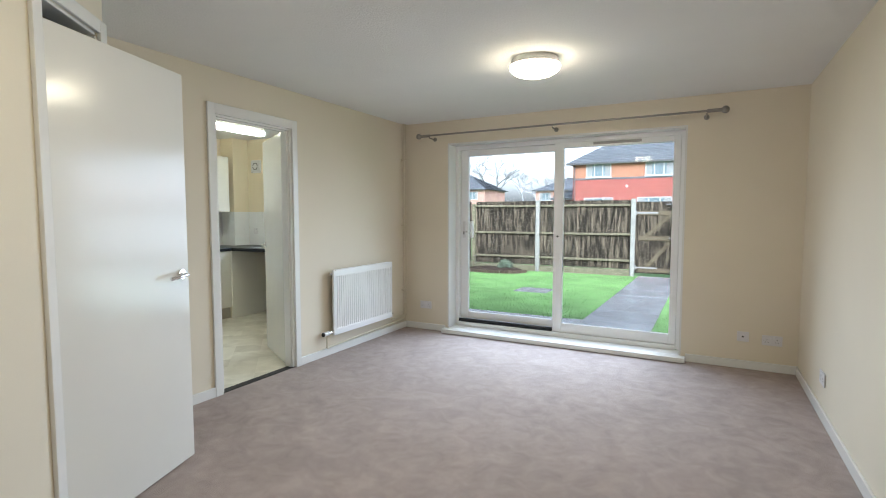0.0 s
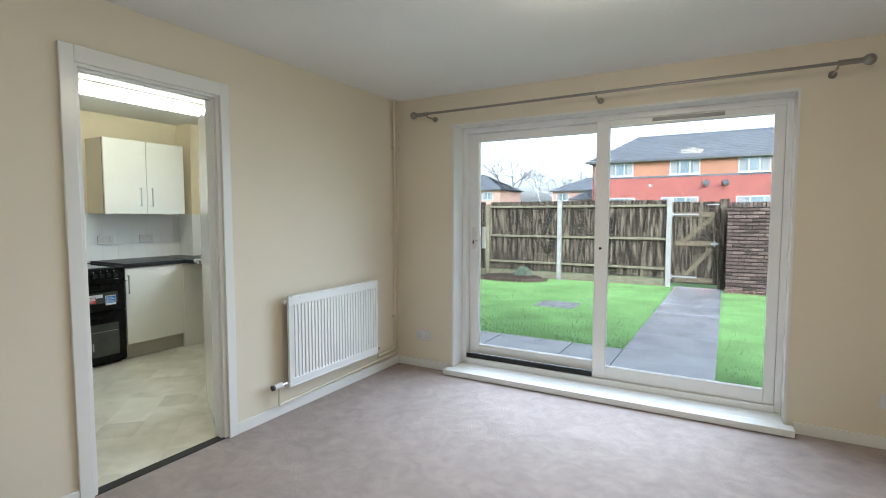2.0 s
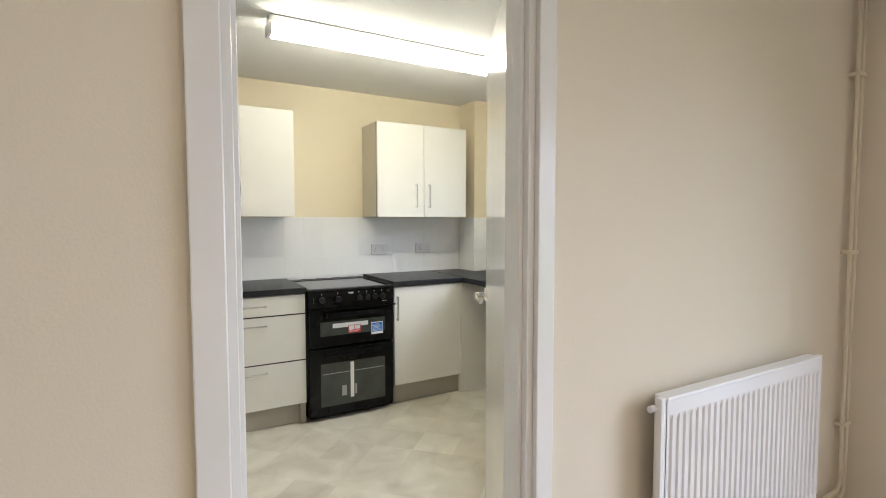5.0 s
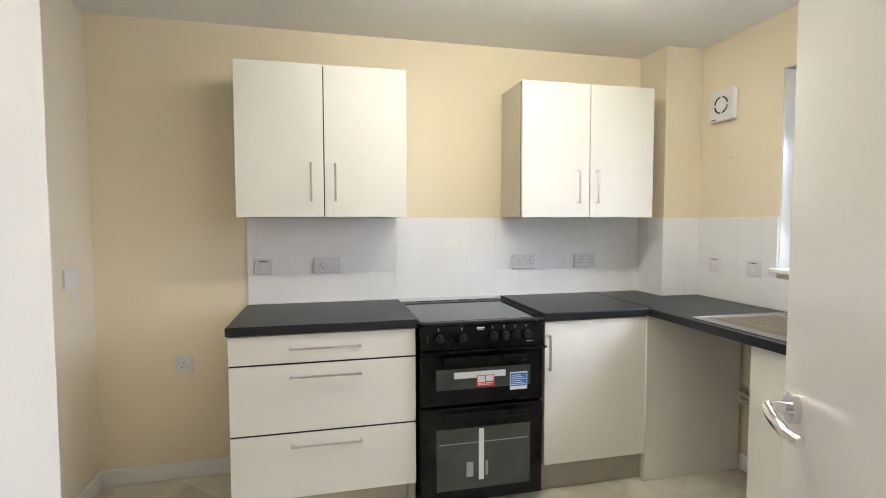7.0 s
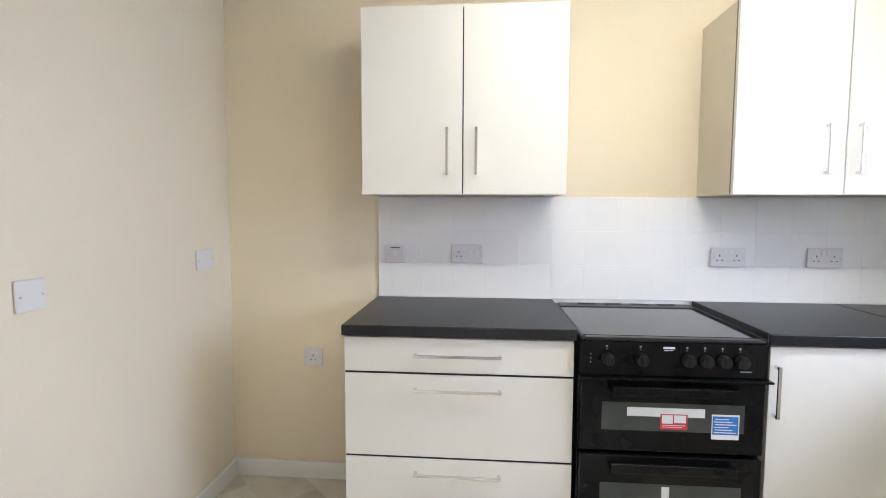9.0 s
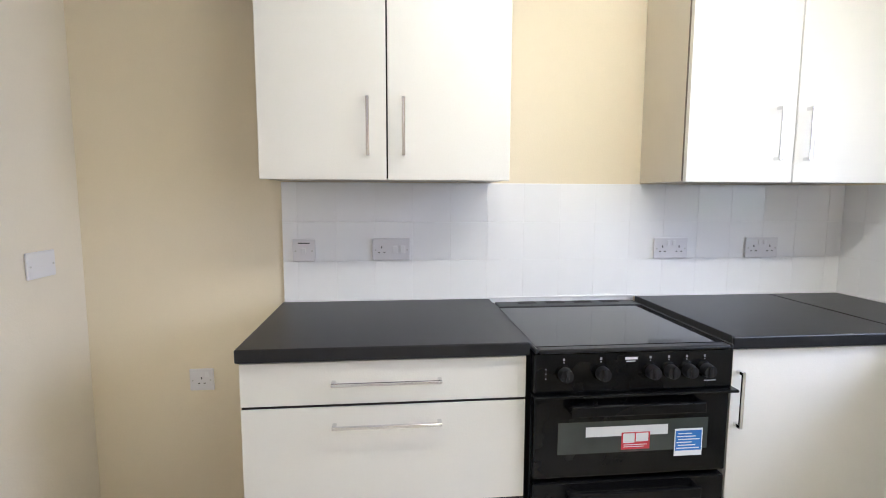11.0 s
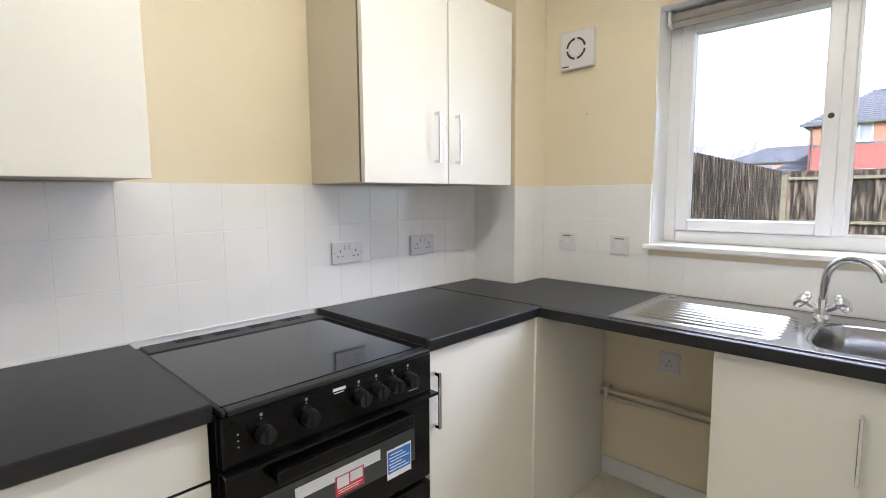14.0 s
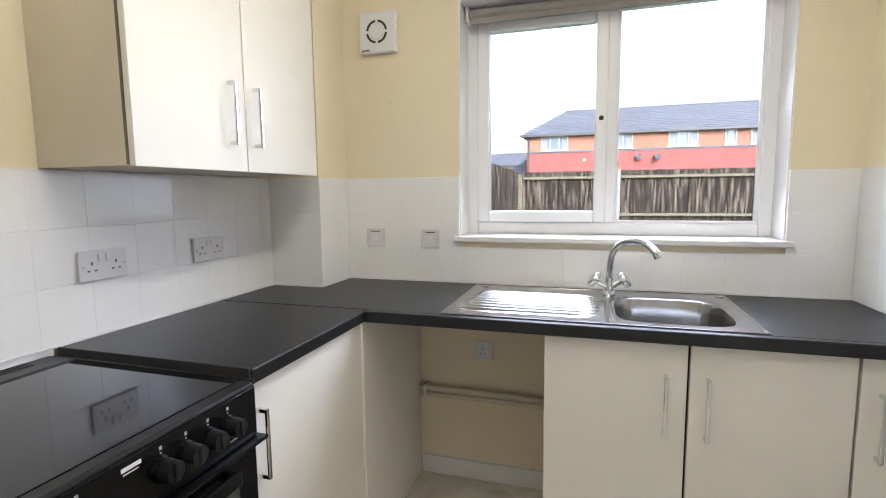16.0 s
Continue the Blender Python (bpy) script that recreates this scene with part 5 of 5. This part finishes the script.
sh = thing("shrub", "small grey-green evergreen shrub in the bed", "shrub", base=(-1.78, 7.95, gz(8)))
st = bmesh.new()
for i in range(9):
    a, r = random.uniform(0, 6.28), random.uniform(0.05, 0.17)
    join(st, bm_cyl((-1.78, 7.95, gz(8) + 0.03), (-1.78 + r * math.cos(a), 7.95 + r * math.sin(a), gz(8) + random.uniform(0.15, 0.30)), 0.007, 0.003, 6))
part("stems", st, M_BARK, sh)
lv, lf = [], []
for i in range(1500):
    a, b_, r = random.uniform(0, 6.28), random.uniform(-0.3, 1.5), 0.2 * random.uniform(0.55, 1.0)
    c = Vector((-1.78 + 1.15 * r * math.cos(a) * math.cos(b_), 7.95 + r * math.sin(a) * math.cos(b_), gz(8) + 0.15 + 0.9 * r * math.sin(b_) + 0.03 * math.sin(5 * a)))
    u = Vector((random.gauss(0, 1), random.gauss(0, 1), random.gauss(0, 1))).normalized()
    v = u.orthogonal().normalized()
    k = len(lv)
    lv += [c + u * 0.02, c + v * 0.008, c - u * 0.02, c - v * 0.008]
    lf.append((k, k + 1, k + 2, k + 3))
me = bpy.data.meshes.new("leaves")
me.from_pydata([tuple(q) for q in lv], [], lf)
me.materials.append(M_LEAF)
o = new("leaves", me)
o.parent, o.matrix_parent_inverse = sh, sh.matrix_basis.inverted()


# ---- houses beyond the garden ----
def house_window(parent, x0, x1, z0, z1, y, lights):
    w = part("window", boxes(((x0, y - 0.05, z0), (x0 + 0.07, y + 0.02, z1)), ((x1 - 0.07, y - 0.05, z0), (x1, y + 0.02, z1)), ((x0 + 0.07, y - 0.05, z1 - 0.07), (x1 - 0.07, y + 0.02, z1)), ((x0 + 0.07, y - 0.05, z0), (x1 - 0.07, y + 0.02, z0 + 0.08)),
                             *[((x0 + (x1 - x0) * i / lights - 0.04, y - 0.05, z0 + 0.08), (x0 + (x1 - x0) * i / lights + 0.04, y + 0.02, z1 - 0.07)) for i in range(1, lights)]), M_FARFRAME, parent, "white plastic window")
    part("window_pane", boxes(((x0 + 0.07, y - 0.01, z0 + 0.08), (x1 - 0.07, y + 0.0, z1 - 0.07))), M_FARGLASS, w)
    part("curtain", boxes(((x0 + 0.07, y - 0.016, z0 + 0.08), (x0 + 0.07 + 0.2 * (x1 - x0), y - 0.012, z1 - 0.07)), ((x1 - 0.07 - 0.2 * (x1 - x0), y - 0.016, z0 + 0.08), (x1 - 0.07, y - 0.012, z1 - 0.07))), M_CURTAIN, w)
    part("sill", boxes(((x0 - 0.05, y - 0.12, z0 - 0.06), (x1 + 0.05, y - 0.0, z0))), M_FARFRAME, w)


def hip_roof(parent, x0, x1, y0, y1, ze, zr, hip, courses, far=0.0):
    """Courses of tiles stepped up to the ridge, hipped by hip metres at the low-x end and by far at the other."""
    rb = bmesh.new()
    ym = (y0 + y1) / 2
    for i in range(courses):
        t0, t1 = i / courses, (i + 1) / courses
        for s, ya in ((1, y0), (-1, y1)):
            a0, a1 = ya + (ym - ya) * t0, ya + (ym - ya) * t1
            q = [(x0 + hip * t0, a0, ze + (zr - ze) * t0 + 0.09), (x1 - far * t0, a0, ze + (zr - ze) * t0 + 0.09), (x1 - far * t1, a1, ze + (zr - ze) * t1 + 0.01), (x0 + hip * t1, a1, ze + (zr - ze) * t1 + 0.01)]
            lowq = [(q[0][0], q[0][1], q[0][2] - 0.085), (q[1][0], q[1][1], q[1][2] - 0.085)]
            vs = [rb.verts.new(p) for p in q]
            ls = [rb.verts.new(p) for p in lowq]
            rb.faces.new(vs)
            rb.faces.new((ls[0], ls[1], vs[1], vs[0]))
        for xa, dx in ((x0, hip), (x1, -far)):
            q = [(xa + dx * t0, y0 + (ym - y0) * t0, ze + (zr - ze) * t0 + 0.09), (xa + dx * t0, y1 + (ym - y1) * t0, ze + (zr - ze) * t0 + 0.09), (xa + dx * t1, y1 + (ym - y1) * t1, ze + (zr - ze) * t1 + 0.01), (xa + dx * t1, y0 + (ym - y0) * t1, ze + (zr - ze) * t1 + 0.01)]
            rb.faces.new([rb.verts.new(p) for p in q])
    rb.faces.new([rb.verts.new(p) for p in ((x0, y0, ze), (x1, y0, ze), (x1, y1, ze), (x0, y1, ze))])
    rf = part("roof", rb, M_ROOF, parent, "grey tiled roof")
    part("ridge", bm_cyl((x0 + hip, ym, zr + 0.03), (x1 - far, ym, zr + 0.03), 0.10, seg=8), M_ROOF, rf)
    part("gutter", boxes(((x0 - 0.02, y0 - 0.08, ze - 0.10), (x1, y0 + 0.02, ze + 0.04))), M_GUTTER, parent, "black gutter")


HY = 35.0
hs = thing("terrace_house", "red and orange brick terrace with white windows under a grey roof", "house", base=(9, HY + 4, -0.26))
part("wall", boxes(((-6.4, HY, -0.3), (30, HY + 8.6, 4.10))), M_REDBRICK, hs, "red lower wall")
part("upper_wall", boxes(((-6.4, HY, 4.22), (30, HY + 8.6, 5.35))), M_ORANGE, hs, "orange brick upper wall")
part("band", boxes(((-6.43, HY - 0.03, 4.10), (30, HY + 8.6, 4.22))), M_ROOF, hs, "grey band course")
for x0, x1, n in ((-5.35, -3.47, 3), (-1.03, 0.89, 3), (3.15, 4.97, 3), (6.55, 7.25, 1), (8.05, 9.9, 3), (12.2, 14.0, 3), (16.2, 18.0, 3)):
    house_window(hs, x0, x1, 4.27, 5.28, HY, n)
for x0, x1, n in ((-5.5, -3.3, 3), (-1.55, 0.85, 3), (3.1, 5.5, 3), (8.0, 10.2, 3)):
    house_window(hs, x0, x1, 1.5, 2.70, HY, n)
hip_roof(hs, -6.85, 30.5, HY - 0.35, HY + 8.95, 5.36, 7.6, 2.9, 15)
for x in (1.31, 2.5):
    dish = bmesh.new()
    bmesh.ops.create_cone(dish, cap_ends=True, segments=18, radius1=0.22, radius2=0.08, depth=0.08)
    bmesh.ops.transform(dish, matrix=Matrix.Translation((x, HY - 0.28, 3.62)) @ Matrix.Rotation(radians(75), 4, "X") @ Matrix.Rotation(radians(25), 4, "Y"), verts=dish.verts)
    d = part("satellite_dish", dish, M_DISH, hs, "grey satellite dish")
    part("arm", bm_cyl((x, HY, 3.45), (x, HY - 0.26, 3.55), 0.025, seg=8), M_GREYPL, d)
part("wall_light", bm_cyl((-2.3, HY - 0.1, 3.55), (-2.3, HY, 3.55), 0.07, seg=12), M_PLASTIC, hs)
part("downpipe", bm_cyl((-6.25, HY - 0.06, -0.2), (-6.25, HY - 0.06, 5.3), 0.045, seg=8), M_GUTTER, hs)
part("wing", boxes(((-8.4, HY + 2.5, -0.3), (-6.4, HY + 7, 2.7))), M_REDBRICK, hs, "lower side wing")
hip_roof(hs, -8.8, -6.41, HY + 2.1, HY + 7.4, 2.72, 3.8, 1.6, 9)


def far_house(x0, x1, y, eave, ridge, n):
    h = thing("far_house", "red brick house with white windows under a grey roof", "house", "houses far behind the fence", base=((x0 + x1) / 2, y, -0.26))
    part("wall", boxes(((x0, y, -0.3), (x1, y + 8, eave))), M_FARWALL, h)
    for i in range(n):
        a = x0 + (x1 - x0) * (i + 0.2) / n
        house_window(h, a, a + 1.7, eave - 1.4, eave - 0.3, y, 2)
    hip_roof(h, x0 - 0.4, x1 + 0.4, y - 0.4, y + 8.4, eave, ridge, 4.0, 14, 4.5)


far_house(-42.0, -24.8, 60.0, 5.0, 7.4, 5)
far_house(-19.2, -4.0, 66.0, 4.9, 6.8, 5)


def bare_tree(x, y, height, seed):
    rnd = random.Random(seed)
    t = thing("bare_tree", "leafless winter tree far behind the houses", "tree", "bare trees", base=(x, y, -0.26))
    tv, tf = [], []

    def limb(p, d, length, r, depth):
        q = p + d * length
        s = d.orthogonal().normalized()
        u = d.cross(s)
        k = len(tv)
        for c, rr in ((p, r), (q, r * 0.6)):
            for j in range(3):
                tv.append(tuple(c + rr * (math.cos(j * 2.094) * s + math.sin(j * 2.094) * u)))
        for j in range(3):
            tf.append((k + j, k + (j + 1) % 3, k + 3 + (j + 1) % 3, k + 3 + j))
        if depth == 0:
            return
        for _ in range(rnd.choice((2, 3, 3)) if depth > 1 else 4):
            nd = (d + Vector((rnd.gauss(0, 0.42), rnd.gauss(0, 0.42), rnd.gauss(0.1, 0.3)))).normalized()
            limb(p + d * length * rnd.uniform(0.6, 1.0), nd, length * rnd.uniform(0.6, 0.82), r * 0.66, depth - 1)

    limb(Vector((x, y, -0.3)), Vector((0, 0, 1)), height * 0.28, height * 0.017, 6)
    m_ = bpy.data.meshes.new("branches")
    m_.from_pydata(tv, [], tf)
    m_.materials.append(M_BARK)
    o_ = new("branches", m_)
    o_.parent, o_.matrix_parent_inverse = t, t.matrix_basis.inverted()


for i, (x, y, h) in enumerate(((-31.0, 78, 13.5), (-27, 84, 10.5), (-23.5, 80, 9.5), (-20.5, 86, 10.5), (-36, 82, 10), (-16, 84, 9), (-12, 86, 9))):
    bare_tree(x, y, 1.25 * h, 20 + i)


# ---- glazed wall tiles ----
TILE_MESHES = {}


def tile(parent, a, u, n, w, z0, z1):
    """One tile: lower corner a on the wall, along u, proud along n, w wide, from z0 to z1."""
    key = (round(w, 3), round(z1 - z0, 3))
    if key not in TILE_MESHES:
        TILE_MESHES[key] = mesh_of("tile", bm_box((0.0003, -0.0085, 0.0006), (w - 0.0003, -0.003, z1 - z0 - 0.0006), 0.0009, seg=1), M_TILE)
    o = new("tile", TILE_MESHES[key])
    o.parent = parent
    x = Vector(u)
    y = -Vector(n)
    o.matrix_basis = Matrix(((x.x, y.x, 0, a[0]), (x.y, y.y, 0, a[1]), (x.z, y.z, 1, z0), (0, 0, 0, 1)))


ZR = (0.906, 1.062, 1.214, 1.366)
PITCH = 0.1475


def tiled(parent_name, start, u, n, length, first, rows=(0, 1, 2)):
    """Rows of tiles from start along u over a thin bed of grout."""
    parent = bpy.data.objects[parent_name]
    s, un, nn = Vector((*start, 0)), Vector((*u, 0)), Vector((*n, 0))
    e = s + un * length
    lo = [min(s[i], e[i], (s + nn * 0.0078)[i], (e + nn * 0.0078)[i]) for i in range(2)]
    hi = [max(s[i], e[i], (s + nn * 0.0078)[i], (e + nn * 0.0078)[i]) for i in range(2)]
    part("grout_bed", bm_box((*lo, ZR[rows[0]]), (*hi, ZR[rows[-1] + 1])), M_GROUT, parent)
    for r in rows:
        d, w = 0.0, first
        while d < length - 0.004:
            w = min(w, length - d)
            tile(parent, s + un * d, (*u, 0), (*n, 0), w, ZR[r], ZR[r + 1])
            d += w
            w = PITCH


tiled("wall_kitchen_west", (-2.82, -2.635), (0, 1), (1, 0), 2.345, 0.055)
tiled("wall_corner_boxing", (-2.8115, -0.29), (1, 0), (0, -1), 0.245, 0.1)
tiled("wall_corner_boxing", (-2.575, -0.29), (0, 1), (1, 0), 0.2365, PITCH)
tiled("wall_kitchen_north", (-2.5665, -0.045), (1, 0), (0, -1), 0.5315, PITCH)
tiled("wall_kitchen_north", (-2.035, -0.045), (1, 0), (0, -1), 1.225, PITCH, (0,))
tiled("wall_kitchen_north", (-0.81, -0.045), (1, 0), (0, -1), 0.2115, PITCH)
tiled("wall_end_boxing", (-0.59, -0.0535), (0, -1), (-1, 0), 0.5665, PITCH)
